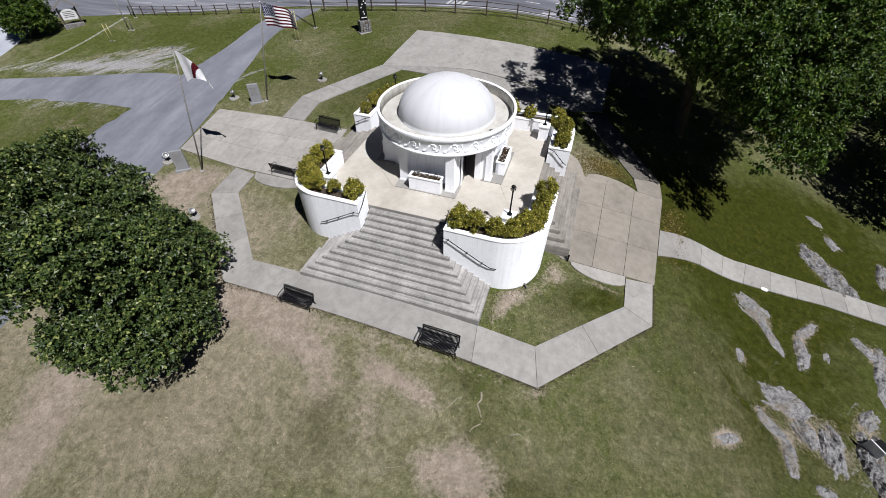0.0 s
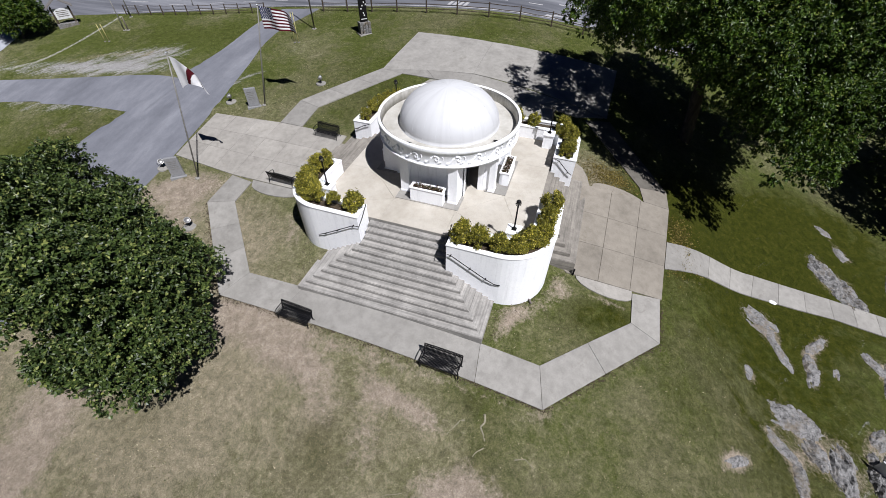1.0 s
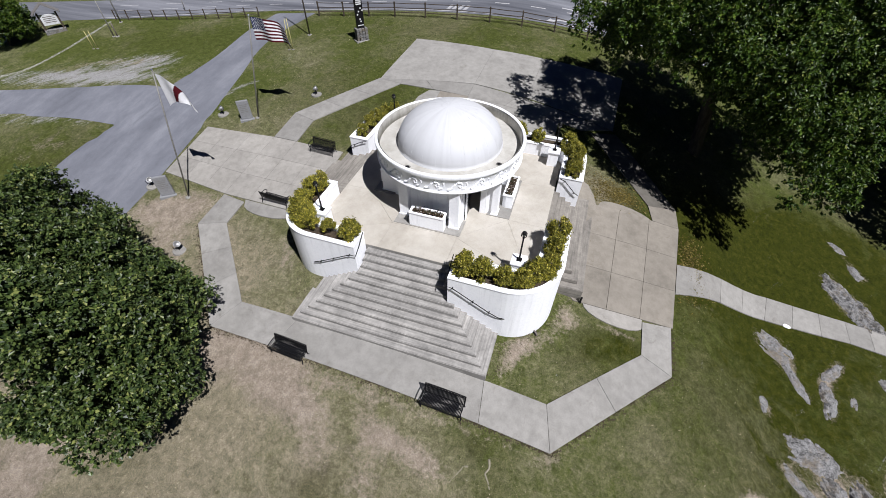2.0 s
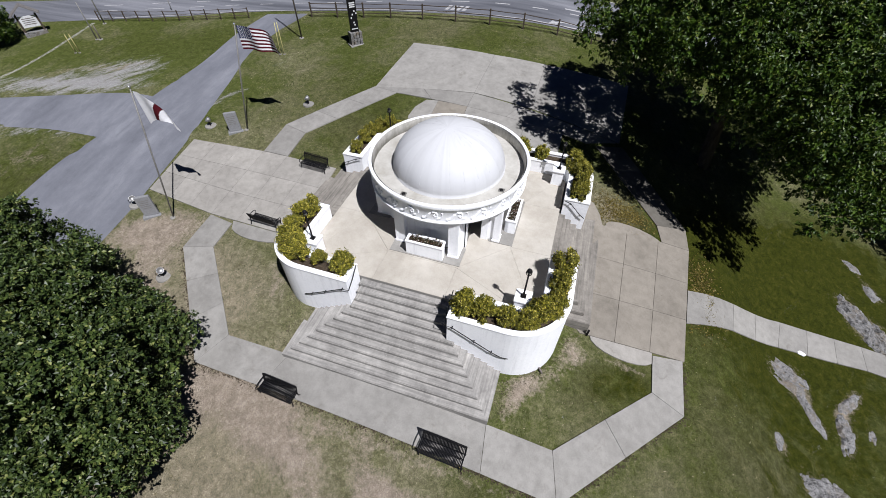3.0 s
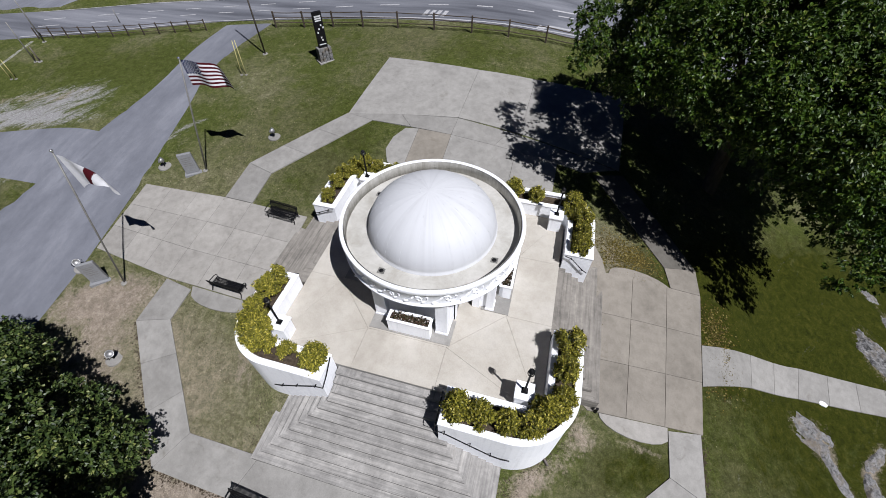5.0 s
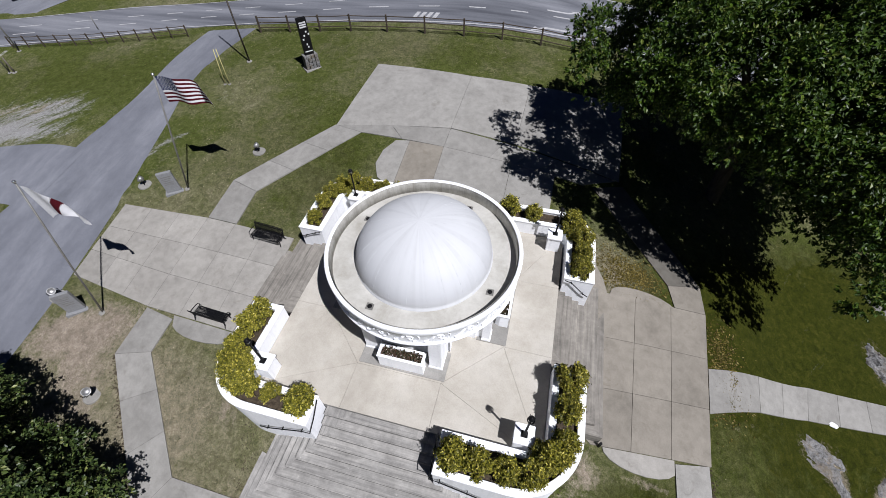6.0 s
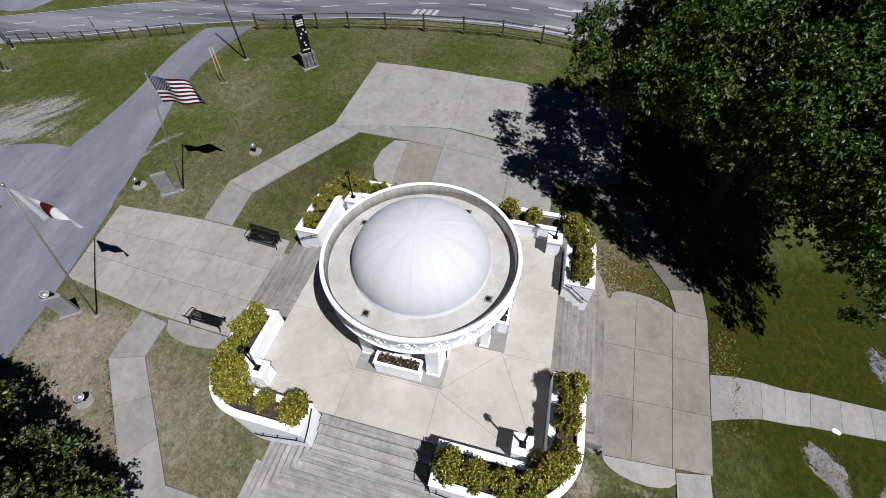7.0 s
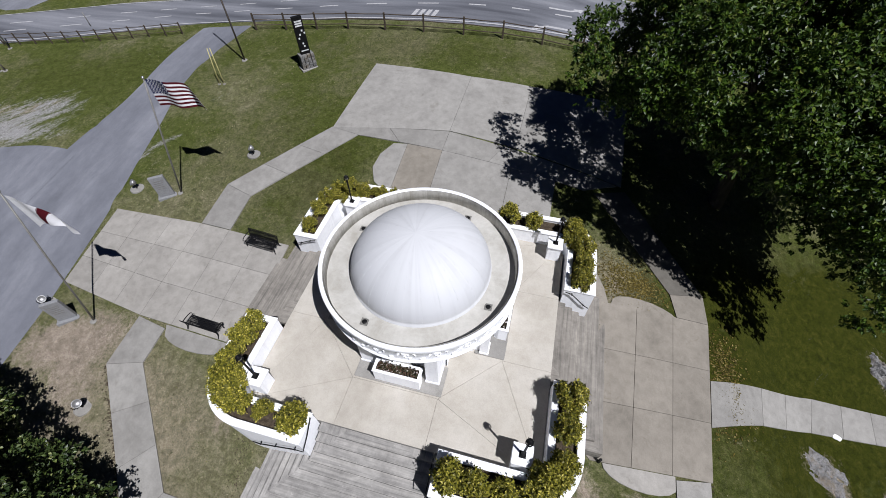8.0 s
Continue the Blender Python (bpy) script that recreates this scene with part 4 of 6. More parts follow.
for side, end, near, far, at in ((1, 1, 4.98, 5.95, 1.42), (1, -1, 4.92, 5.85, 1.92), (-1, 1, 4.88, 5.8, 1.42), (-1, -1, 4.62, 5.6, 2.07)):
    drop = 0.62 if side > 0 else 0.30
    pts = [(near, 1.0), (near + 0.25, 0.92), (far - 0.2, 0.92 - drop * 0.85), (far, 0.88 - drop)]
    rail = handrail([(side * x, end * at, z) for x, z in pts])
    for x, z in pts[1:3]:
        part("bracket", boxed(side * x - 0.015, side * x + 0.015, min(end * (at - 0.02), end * (at + 0.12)), max(end * (at - 0.02), end * (at + 0.12)), z - 0.05, z - 0.02), BLACK, rail)

# ---- pavilion ----
CX, CY = 0.06, 0.06
pavilion = thing("pavilion", pose(CX, CY, 0), label="round white memorial pavilion with a dome and wave frieze", category="pavilion")
RIM_Z, DECK_Z = 3.22, 2.77
bm = lathe(bmesh.new(), [(2.85, 2.32), (3.12, 2.32), (3.17, 2.34), (3.195, 2.38), (3.19, 2.42), (3.16, 2.44), (3.14, 2.46), (3.135, 2.49), (3.15, 2.98), (3.17, 3.00), (3.195, 3.02), (3.22, 3.04), (3.23, 3.07), (3.235, 3.18), (3.22, RIM_Z),
                         (3.12, RIM_Z), (3.10, 3.19)], 96)
part("cornice", bm, WHITE, pavilion, "white cornice ring with a raised rim", True)
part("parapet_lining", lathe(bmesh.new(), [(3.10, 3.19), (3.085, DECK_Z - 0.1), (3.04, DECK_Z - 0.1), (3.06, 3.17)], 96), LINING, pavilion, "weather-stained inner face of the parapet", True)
bm = lathe(bmesh.new(), [(3.09, DECK_Z), (2.2, DECK_Z + 0.03), (2.15, DECK_Z - 0.1), (3.09, DECK_Z - 0.12)], 96)
part("roof_deck", bm, DECK, pavilion, "flat cream roof deck with light stains")
bm = lathe(bmesh.new(), [(0.0, 2.36), (3.0, 2.36), (3.0, 2.56), (0.0, 2.56)], 64)
part("soffit", bm, WHITE, pavilion)
DOME_R, DOME_H = 2.25, 1.53
DOME_Z = DECK_Z + 0.13
profile = [(DOME_R + 0.04, DECK_Z), (DOME_R + 0.04, DECK_Z + 0.05), (DOME_R, DECK_Z + 0.07)]
profile += [(DOME_R * math.cos(a), DOME_Z + DOME_H * math.sin(a)) for a in np.linspace(0.04, math.pi / 2, 26)]
dome = part("dome", lathe(bmesh.new(), profile, 96), DOME, pavilion, "smooth white painted dome with faint streaks", True)
part("cap", lathe(bmesh.new(), [(0.26, DOME_Z + DOME_H - 0.03), (0.25, DOME_Z + DOME_H - 0.018), (0.12, DOME_Z + DOME_H), (0.0, DOME_Z + DOME_H + 0.004)], 24), DOME, dome, smooth=True)
for k in range(24):
    a = 2 * math.pi * k / 24 + 0.05
    line = [((DOME_R + 0.002) * math.cos(b) * math.cos(a), (DOME_R + 0.002) * math.cos(b) * math.sin(a), DOME_Z + (DOME_H + 0.002) * math.sin(b)) for b in np.linspace(0.03, 1.42, 9)]
    part("seam", tube(bmesh.new(), line, 0.006, 4), DOME, dome)
for k in range(4):
    a = radians(-113 + 90 * k)
    drain = part("drain", lathe(bmesh.new(), [(0.075, 0), (0.075, 0.03), (0.05, 0.05), (0.0, 0.05)], 16), BLACK, pavilion, "dark roof drain")
    drain.matrix_local = pose(2.62 * math.cos(a), 2.62 * math.sin(a), DECK_Z + 0.005)
    part("collar", boxed(-0.12, 0.12, -0.12, 0.12, 0, 0.015, bevel=0.006), POLE_STEEL, drain)

# running wave scrolls round the frieze
wave = [(-0.48, 0.05), (-0.40, 0.06), (-0.30, 0.10), (-0.20, 0.19), (-0.08, 0.255), (0.04, 0.25), (0.10, 0.19), (0.08, 0.13), (0.01, 0.11), (-0.03, 0.155), (0.01, 0.185)]
SCROLLS = 22


def on_frieze(u, v, proud, a0):
    r = 3.138 + 0.012 * (v / 0.34) + proud
    a = a0 + u * 0.94 / 3.1
    return (r * math.cos(a), r * math.sin(a), 2.475 + v * 1.62)


bm = bmesh.new()
tube(bm, [on_frieze(u, v, 0.0, 0) for u, v in wave], 0.050, 6, 0.030)
scroll_mesh = bpy.data.meshes.new("scroll")
bm.to_mesh(scroll_mesh)
bm.free()
bm = bmesh.new()
tube(bm, [on_frieze(u, v, 0.012, 0) for u, v in ((0.12, 0.06), (0.22, 0.09), (0.30, 0.16), (0.30, 0.23), (0.24, 0.25))], 0.032, 6, 0.018)
leaf_mesh = bpy.data.meshes.new("scroll_leaf")
bm.to_mesh(leaf_mesh)
bm.free()
for k in range(SCROLLS):
    for me, nm in ((scroll_mesh, "scroll"), (leaf_mesh, "scroll_leaf")):
        ob = part(nm, me, WHITE, pavilion)
        ob.matrix_local = pose(0, 0, 0, 0, 0, 360 / SCROLLS * k)

# walls on the four sides, with a doorway across each corner
for q in range(4):
    bm = boxed(-1.34, 1.34, -2.36, -2.14, FLOOR_Z, 2.38)
    wall = part("wall", bm, WHITE, pavilion)
    wall.matrix_local = pose(0, 0, 0, 0, 0, 90 * q)
    for x, front in ((-1.21, -2.64), (1.09, -2.83)):
        part("pilaster", boxed(x - 0.21, x + 0.21, front, -2.36, FLOOR_Z, 2.38, bevel=0.012), WHITE, wall)
        part("base", boxed(x - 0.24, x + 0.24, front - 0.03, -2.34, FLOOR_Z, FLOOR_Z + 0.10, bevel=0.01), WHITE, wall)
    for s in (-1, 1):
        part("jamb", boxed(s * 1.30 - 0.12, s * 1.30 + 0.12, -2.135, -1.86, FLOOR_Z, 2.38, bevel=0.008), WHITE, wall)
    part("panel", boxed(-0.66, 0.66, -2.385, -2.36, 1.45, 2.2, bevel=0.01), WHITE, wall, "white wall panel")
    plinth = part("plinth", boxed(-1.48, 1.48, -3.22, -2.2, FLOOR_Z + 0.002, FLOOR_Z + 0.03, bevel=0.008), CONCRETE, pavilion, "low grey plinth slab")
    plinth.matrix_local = pose(0, 0, 0, 0, 0, 90 * q)
    corner = part("door", boxed(-2.14, -1.36, -1.40, -1.36, FLOOR_Z, 2.38, bevel=0.006), BRONZE, pavilion, "dark bronze door")
    corner.matrix_local = pose(0, 0, 0, 0, 0, 90 * q)
    part("handle", boxed(-2.06, -2.02, -1.45, -1.40, 1.3, 1.55), CHROME, corner)
    leaf = part("door", boxed(1.36, 1.40, -2.14, -1.36, FLOOR_Z, 2.38, bevel=0.006), BRONZE, pavilion, "dark bronze door")
    leaf.matrix_local = pose(0, 0, 0, 0, 0, 90 * q)


# ---- leaves ----
def leaf_mesh_data(name, centres, size, rng, material, up=0.5, stretch=1.9, bend=0.25):
    """One mesh of folded leaves at the given centres."""
    n = len(centres)
    normal = rng.normal(size=(n, 3))
    normal[:, 2] = np.abs(normal[:, 2]) + up
    normal /= np.linalg.norm(normal, axis=1)[:, None]
    along = np.cross(normal, rng.normal(size=(n, 3)))
    along /= np.linalg.norm(along, axis=1)[:, None]
    side = np.cross(normal, along)
    s = (size * rng.uniform(0.65, 1.35, n))[:, None]
    verts = np.stack([centres - along * s * stretch / 2, centres + side * s / 2 + normal * s * bend, centres + along * s * stretch / 2 - normal * s * bend * 0.6, centres - side * s / 2 + normal * s * bend], 1)
    index = np.arange(n * 4).reshape(n, 4)
    me = bpy.data.meshes.new(name)
    me.from_pydata(verts.reshape(-1, 3).tolist(), [], index.tolist())
    me.materials.append(material)
    me.update()
    return me


def bush_points(rng, radius, height, clumps, per, spread):
    pts = []
    for _ in range(clumps):
        a, e = rng.uniform(0, 2 * math.pi), math.acos(rng.uniform(0.0, 1.0))
        r = rng.uniform(0.72, 1.0)
        c = np.array([radius * r * math.sin(e) * math.cos(a), radius * r * math.sin(e) * math.sin(a), height * (0.25 + 0.68 * r * math.cos(e))])
        pts.append(c + rng.normal(size=(per, 3)) * spread)
    out = np.concatenate(pts)
    out[:, 2] = np.maximum(out[:, 2], 0.02)
    return out


shrub_meshes = []
for v in range(4):
    rng = np.random.default_rng(40 + v)
    pts = bush_points(rng, 0.345, 0.88, 40, 70, 0.050)
    leaves = leaf_mesh_data("leaves", pts, 0.038, rng, SHRUB_LEAF, up=0.25)
    bm = bmesh.new()
    for k in range(7):
        a = 2 * math.pi * k / 7 + rng.uniform(0, 0.6)
        tube(bm, [(0.02 * math.cos(a), 0.02 * math.sin(a), -0.03), (0.15 * math.cos(a), 0.15 * math.sin(a), 0.25), (0.28 * math.cos(a), 0.28 * math.sin(a), 0.48)], 0.012, 5, 0.005)
    stems = bpy.data.meshes.new("stems")
    bm.to_mesh(stems)
    bm.free()
    shrub_meshes.append((leaves, stems))


def shrub(x, y, scale, variant, label="rounded yellow-green evergreen shrub in a white planter"):
    sh = thing("shrub", pose(x, y, PLANTER_TOP - 0.18, 0, 0, (x * 131 + y * 57) % 360) @ Matrix.Diagonal((scale, scale, scale * 1.02, 1)), label=label, category="shrub", group="shrubs in the corner planters")
    leaves, stems = shrub_meshes[variant % 4]
    part("leaves", leaves, SHRUB_LEAF, sh)
    part("stems", stems, BARK, sh)
    return sh


# along the bed of each planter: how far from end to end (0 to 1), and metres in from the outer wall
BED = [(0.06, 0.52), (0.16, 0.54), (0.28, 0.52), (0.40, 0.50), (0.52, 0.55), (0.65, 0.52), (0.79, 0.52), (0.93, 0.52), (0.36, 0.86), (0.50, 0.95), (0.22, 0.42), (0.60, 0.40)]


def bed_place(quarter, share, depth):
    """A place in a planter's bed, by its share of the way along the outer wall."""
    outline = PLANTERS[quarter]
    line = [Vector(p) for p in (outline[4:] if quarter % 2 else outline[:17])]
    left = share * sum((b - a).length for a, b in zip(line, line[1:]))
    for a, b in zip(line, line[1:]):
        if left <= (b - a).length:
            break
        left -= (b - a).length
    way = (b - a).normalized()
    return a + way * left + Vector((-way.y, way.x)) * depth


SIZES = {0: (1.2, 1.15, 1.0, 1.05, 1.15, 1.05, 1.1, 1.25, 0.0, 0.7, 0.0, 0.75), 1: (1.05, 1.05, 1.1, 0.9, 1.15, 0.0, 0.95, 1.15, 0.6, 0.6, 0.0, 0.0),
         2: (0.75, 0.8, 0.85, 1.0, 0.95, 0.9, 0.9, 0.85, 0.5, 0.6, 0.5, 0.5), 3: (1.0, 1.1, 1.05, 1.15, 1.15, 1.05, 0.85, 1.2, 0.7, 0.7, 0.7, 0.75)}
rng = np.random.default_rng(5)
for q in range(4):
    for k, (bed, s) in enumerate(zip(BED, SIZES[q])):
        x, y = bed_place(q, *bed)
        if s:
            shrub(x + rng.uniform(-0.06, 0.06), y + rng.uniform(-0.06, 0.06), s, k + q)

# flower boxes against the pavilion walls
for q in range(4):
    fb = thing("flower_box", pose(CX, CY, 0, 0, 0, 90 * q), label="white concrete flower box with red and white blooms against the wall", category="flower box", group="flower boxes round the pavilion")
    bm, core = ring_mesh([(-0.76, -3.16), (0.76, -3.16), (0.76, -2.86), (0.70, -2.72), (-0.70, -2.72), (-0.76, -2.86)], 0.06, FLOOR_Z + 0.03, 1.08, 0.95)
    part("box", bm, WHITE, fb)
    part("rim", ring_mesh([(-0.78, -3.18), (0.78, -3.18), (0.78, -2.70), (-0.78, -2.70)], 0.09, 1.05, 1.10, 1.05)[0], WHITE, fb)
    bm = bmesh.new()
    bm.faces.new([bm.verts.new((x, y, 1.0)) for x, y in core])
    part("soil", bm, SOIL, fb)
    r = np.random.default_rng(70 + q)
    pts = np.stack([r.uniform(-0.66, 0.66, 420), r.uniform(-3.08, -2.78, 420), 1.02 + np.abs(r.normal(size=420)) * 0.08], -1)
    tagged(part("planting", leaf_mesh_data("planting", pts, 0.055, r, FLOWER, stretch=1.2), FLOWER, fb, "small red and white flowers"), kind="stuff")


# ---- lamps on the piers ----
def make_lamp(x, y):
    lamp = thing("lamp_post", pose(x, y, 1.17) @ Matrix.Scale(0.80, 4), label="short black iron lamp post with a globe lantern", category="lamp post", group="lamp posts on the piers")
    part("base_plate", boxed(-0.12, 0.12, -0.12, 0.12, 0, 0.03, bevel=0.008), BLACK, lamp)
    part("pole", lathe(bmesh.new(), [(0.0, 0.02), (0.075, 0.02), (0.07, 0.12), (0.042, 0.16), (0.036, 1.35), (0.05, 1.38), (0.036, 1.42), (0.03, 1.52), (0.0, 1.52)], 12), BLACK, lamp, smooth=True)
    lantern = part("lantern", lathe(bmesh.new(), [(0.0, 1.50), (0.05, 1.52), (0.085, 1.58), (0.098, 1.65), (0.085, 1.72), (0.0, 1.74)], 14), LAMP_GLASS, lamp, "clear glass globe", True)
    part("cap", lathe(bmesh.new(), [(0.112, 1.68), (0.095, 1.745), (0.035, 1.79), (0.0, 1.83)], 14), BLACK, lantern, smooth=True)
    part("cage", lathe(bmesh.new(), [(0.10, 1.50), (0.13, 1.53), (0.13, 1.56), (0.09, 1.53)], 14), BLACK, lantern)
    for k in range(4):
        a = math.pi / 2 * k + 0.4
        part("cage_bar", tube(bmesh.new(), [(0.128 * math.cos(a), 0.128 * math.sin(a), 1.54), (0.136 * math.cos(a), 0.136 * math.sin(a), 1.62), (0.13 * math.cos(a), 0.13 * math.sin(a), 1.71)], 0.009, 5), BLACK, lantern)
    return lamp


for q in range(4):
    make_lamp(*PIERS[q])


# ---- benches ----
BENCH_SIZE = Matrix.Diagonal((0.97, 0.86, 0.84, 1))


def strap_mesh():
    """One flat iron strap that runs from the seat's front edge to the top of the back."""
    line = [(-0.50, 0.40), (-0.47, 0.435), (-0.40, 0.45), (-0.15, 0.435), (0.02, 0.44), (0.07, 0.50), (0.12, 0.72), (0.16, 0.86)]
    bm = bmesh.new()
    rows = []
    for k, (y, z) in enumerate(line):
        (y0, z0), (y1, z1) = line[max(k - 1, 0)], line[min(k + 1, len(line) - 1)]
        d = math.hypot(y1 - y0, z1 - z0)
        ny, nz = -(z1 - z0) / d * 0.005, (y1 - y0) / d * 0.005
        rows.append([bm.verts.new((x, y + e * ny, z + e * nz)) for x, e in ((-0.016, 1), (0.016, 1), (0.016, -1), (-0.016, -1))])
    for a, b in zip(rows, rows[1:]):
        for k in range(4):
            bm.faces.new((a[k], a[(k + 1) % 4], b[(k + 1) % 4], b[k]))
    bm.faces.new(rows[0][::-1])
    bm.faces.new(rows[-1])
    bmesh.ops.recalc_face_normals(bm, faces=bm.faces)
    me = bpy.data.meshes.new("strap")
    bm.to_mesh(me)
    bm.free()
    return me


def make_bench():
    bench = thing("bench", label="black iron strap bench with curled arms on the footpath", category="bench", group="benches round the monument")
    L = 0.76
    strap = strap_mesh()
    for k in range(31):
        part("strap", strap, BLACK, bench).matrix_local = pose(-0.735 + 0.049 * k, 0, 0)
    for y, z in ((-0.49, 0.40), (-0.14, 0.415), (0.05, 0.43)):
        part("rail", boxed(-L, L, y - 0.018, y + 0.018, z - 0.012, z + 0.008, bevel=0.004), BLACK, bench)
    part("back_band", boxed(-L, L, 0.148, 0.166, 0.78, 0.88, bevel=0.005), BLACK, bench)
    part("top_rail", tube(bmesh.new(), [(-L, 0.17, 0.94), (-0.35, 0.17, 0.965), (0.35, 0.17, 0.965), (L, 0.17, 0.94)], 0.022, 7), BLACK, bench)
    part("lattice", tube(bmesh.new(), [(-L + 2 * L / 26 * k, 0.165, 0.885 + 0.05 * (k % 2)) for k in range(27)], 0.012, 5), BLACK, bench, "pierced iron top band")
    for s in (-1, 1):
        x = s * L
        part("arm", tube(bmesh.new(), [(x, 0.12, 0.70), (x, -0.10, 0.72), (x, -0.34, 0.71), (x, -0.48, 0.66), (x, -0.53, 0.57), (x, -0.50, 0.47), (x, -0.42, 0.43)], 0.022, 7), BLACK, bench)
        part("leg", tube(bmesh.new(), [(x, -0.42, 0.44), (x, -0.40, 0.25), (x, -0.46, 0.0)], 0.024, 7), BLACK, bench)
        part("leg", tube(bmesh.new(), [(x, 0.17, 0.94), (x, 0.06, 0.46), (x, 0.06, 0.25), (x, 0.18, 0.0)], 0.024, 7), BLACK, bench)
    part("brace", tube(bmesh.new(), [(-L, -0.15, 0.30), (L, -0.15, 0.30)], 0.016, 6), BLACK, bench)
    return bench


bench = make_bench()
BENCHES = ((2.87, -9.10, -2), (-3.38, -9.02, -3), (-8.25, -2.5, 177), (-7.65, 1.6, -5))
for k, (x, y, turn) in enumerate(BENCHES):
    m = pose(x, y, land(x, y) + 0.05, 0, 0, turn) @ BENCH_SIZE
    if k == 0:
        bench.matrix_world = m
    else:
        copy_thing(bench, m)

# ---- trees ----
def leaf_tufts(name, tips, ways, per, size, rng, material, stretch, droop):
    """One mesh of pointed, folded leaves that splay in tufts from the twig tips."""
    n = len(tips) * per
    tip, way = np.repeat(tips, per, 0), np.repeat(ways, per, 0)
    along = way * 0.6 + rng.normal(size=(n, 3)) * 0.55
    along[:, 2] -= droop
    along /= np.linalg.norm(along, axis=1)[:, None]
    up = way * 0.85 + np.array([0, 0, 0.45]) + rng.normal(size=(n, 3)) * 0.45
    side = np.cross(along, up)
    side /= np.linalg.norm(side, axis=1)[:, None]
    normal = np.cross(side, along)
    s = (size * rng.uniform(0.6, 1.3, n))[:, None]
    root = tip + rng.normal(size=(n, 3)) * size * 0.45
    verts = np.stack([root, root + along * s * stretch * 0.55 + side * s * 0.5 + normal * s * 0.12, root + along * s * stretch - normal * s * 0.22, root + along * s * stretch * 0.55 - side * s * 0.5 + normal * s * 0.12], 1)
    me = bpy.data.meshes.new(name)
    me.from_pydata(verts.reshape(-1, 3).tolist(), [], np.arange(n * 4).reshape(n, 4).tolist())
    me.materials.append(material)
    me.update()
    return me


def make_tree(name, trunk, lobes, boughs, tufts, per, bough_size, leaf, size, material, seed, girth, label, group="large shade trees", fork=0.5, stretch=2.0, droop=0.25, apart=1.0):
    """Trunk, limbs that reach for the boughs, and leafy boughs set over the lobes (centre and radii) of the crown."""
    rng = np.random.default_rng(seed)
    tx, ty = trunk
    base = Vector((tx, ty, land(tx, ty)))
    tree = thing(name, pose(tx, ty, base.z), label=label, category="tree", group=group)
    thick = np.array([more[0] if more else 1.0 for _, _, *more in lobes])
    lobes = [(np.array(c, float), np.array(r, float)) for c, r, *_ in lobes]
    share = thick * np.array([r[0] * r[1] + r[1] * r[2] for _, r in lobes])
    share = share / share.sum()
    spots, sizes, tries = [], [], 0
    while len(spots) < boughs:
        k = rng.choice(len(lobes), p=share)
        centre, radii = lobes[k]
        d = rng.normal(size=3)
        d /= np.linalg.norm(d)
        inner = len(spots) % 4 == 0
        p = centre + d * radii * (rng.uniform(0.40, 0.72) if inner else rng.uniform(0.84, 1.08))
        buried = not inner and any((((p - c) / r) ** 2).sum() < 0.5 for i, (c, r) in enumerate(lobes) if i != k)
        tries += 1
        crowded = tries < boughs * 12 and len(spots) and min(((q - p) ** 2).sum() for q in spots) < (apart * bough_size) ** 2
        if not buried and not crowded and p[2] > land(p[0], p[1]) + 0.9:
            spots.append(p)
            sizes.append(bough_size * rng.uniform(0.7, 1.3))
    spots, sizes = np.array(spots), np.array(sizes)
    heart = np.average(spots, axis=0)
    tips, ways = [], []
    for p, r in zip(spots, sizes):
        n = max(4, int(tufts * (r / bough_size) ** 2))
        d = rng.normal(size=(n, 3))
        d[:, 2] += 0.75
        d += (p - heart) / np.linalg.norm(p - heart) * 0.55
        d /= np.linalg.norm(d, axis=1)[:, None]
        tips.append(p + d * np.array([1, 1, 1.15]) * r * rng.uniform(0.55, 1.15, (n, 1)))
        ways.append(d)
    tips, ways = np.concatenate(tips), np.concatenate(ways)
    tips[:, 2] = np.maximum(tips[:, 2], base.z + 0.3)
    part("crown", leaf_tufts("crown", tips - np.array(base), ways, per, size, rng, material, stretch, droop), material, tree, leaf)
    centre, radii = lobes[0]
    top = Vector((centre[0], centre[1], centre[2] + radii[2] * 0.1))
    knot = base.lerp(top, fork)
    mid = base.lerp(knot, 0.5) + Vector((rng.uniform(-0.1, 0.1), rng.uniform(-0.1, 0.1), 0))
    part("trunk", tube(bmesh.new(), [(0, 0, -0.3), (0, 0, 0.15), tuple(mid - base), tuple(knot - base)], girth, 12, girth * 0.7), BARK, tree, smooth=True)
    for k in range(16):
        target = Vector(spots[rng.integers(len(spots))])
        a = knot - base
        c = target - base
        b = a.lerp(c, 0.5) + Vector((0, 0, 0.25 * radii[2] * rng.uniform(0, 0.5)))
        limb = part("limb", tube(bmesh.new(), [tuple(a), tuple(a.lerp(b, 0.55)), tuple(b), tuple(c)], girth * 0.42, 7, 0.03), BARK, tree, smooth=True)
        for j in range(3):
            goal = Vector(spots[np.argsort(((spots - np.array(target)) ** 2).sum(1))[min(len(spots) - 1, 3 + 5 * j)]]) - base
            part("branch", tube(bmesh.new(), [tuple(b), tuple(b.lerp(goal, 0.5) + Vector((0, 0, 0.1))), tuple(goal)], girth * 0.14, 5, 0.012), BARK, limb)
    return tree


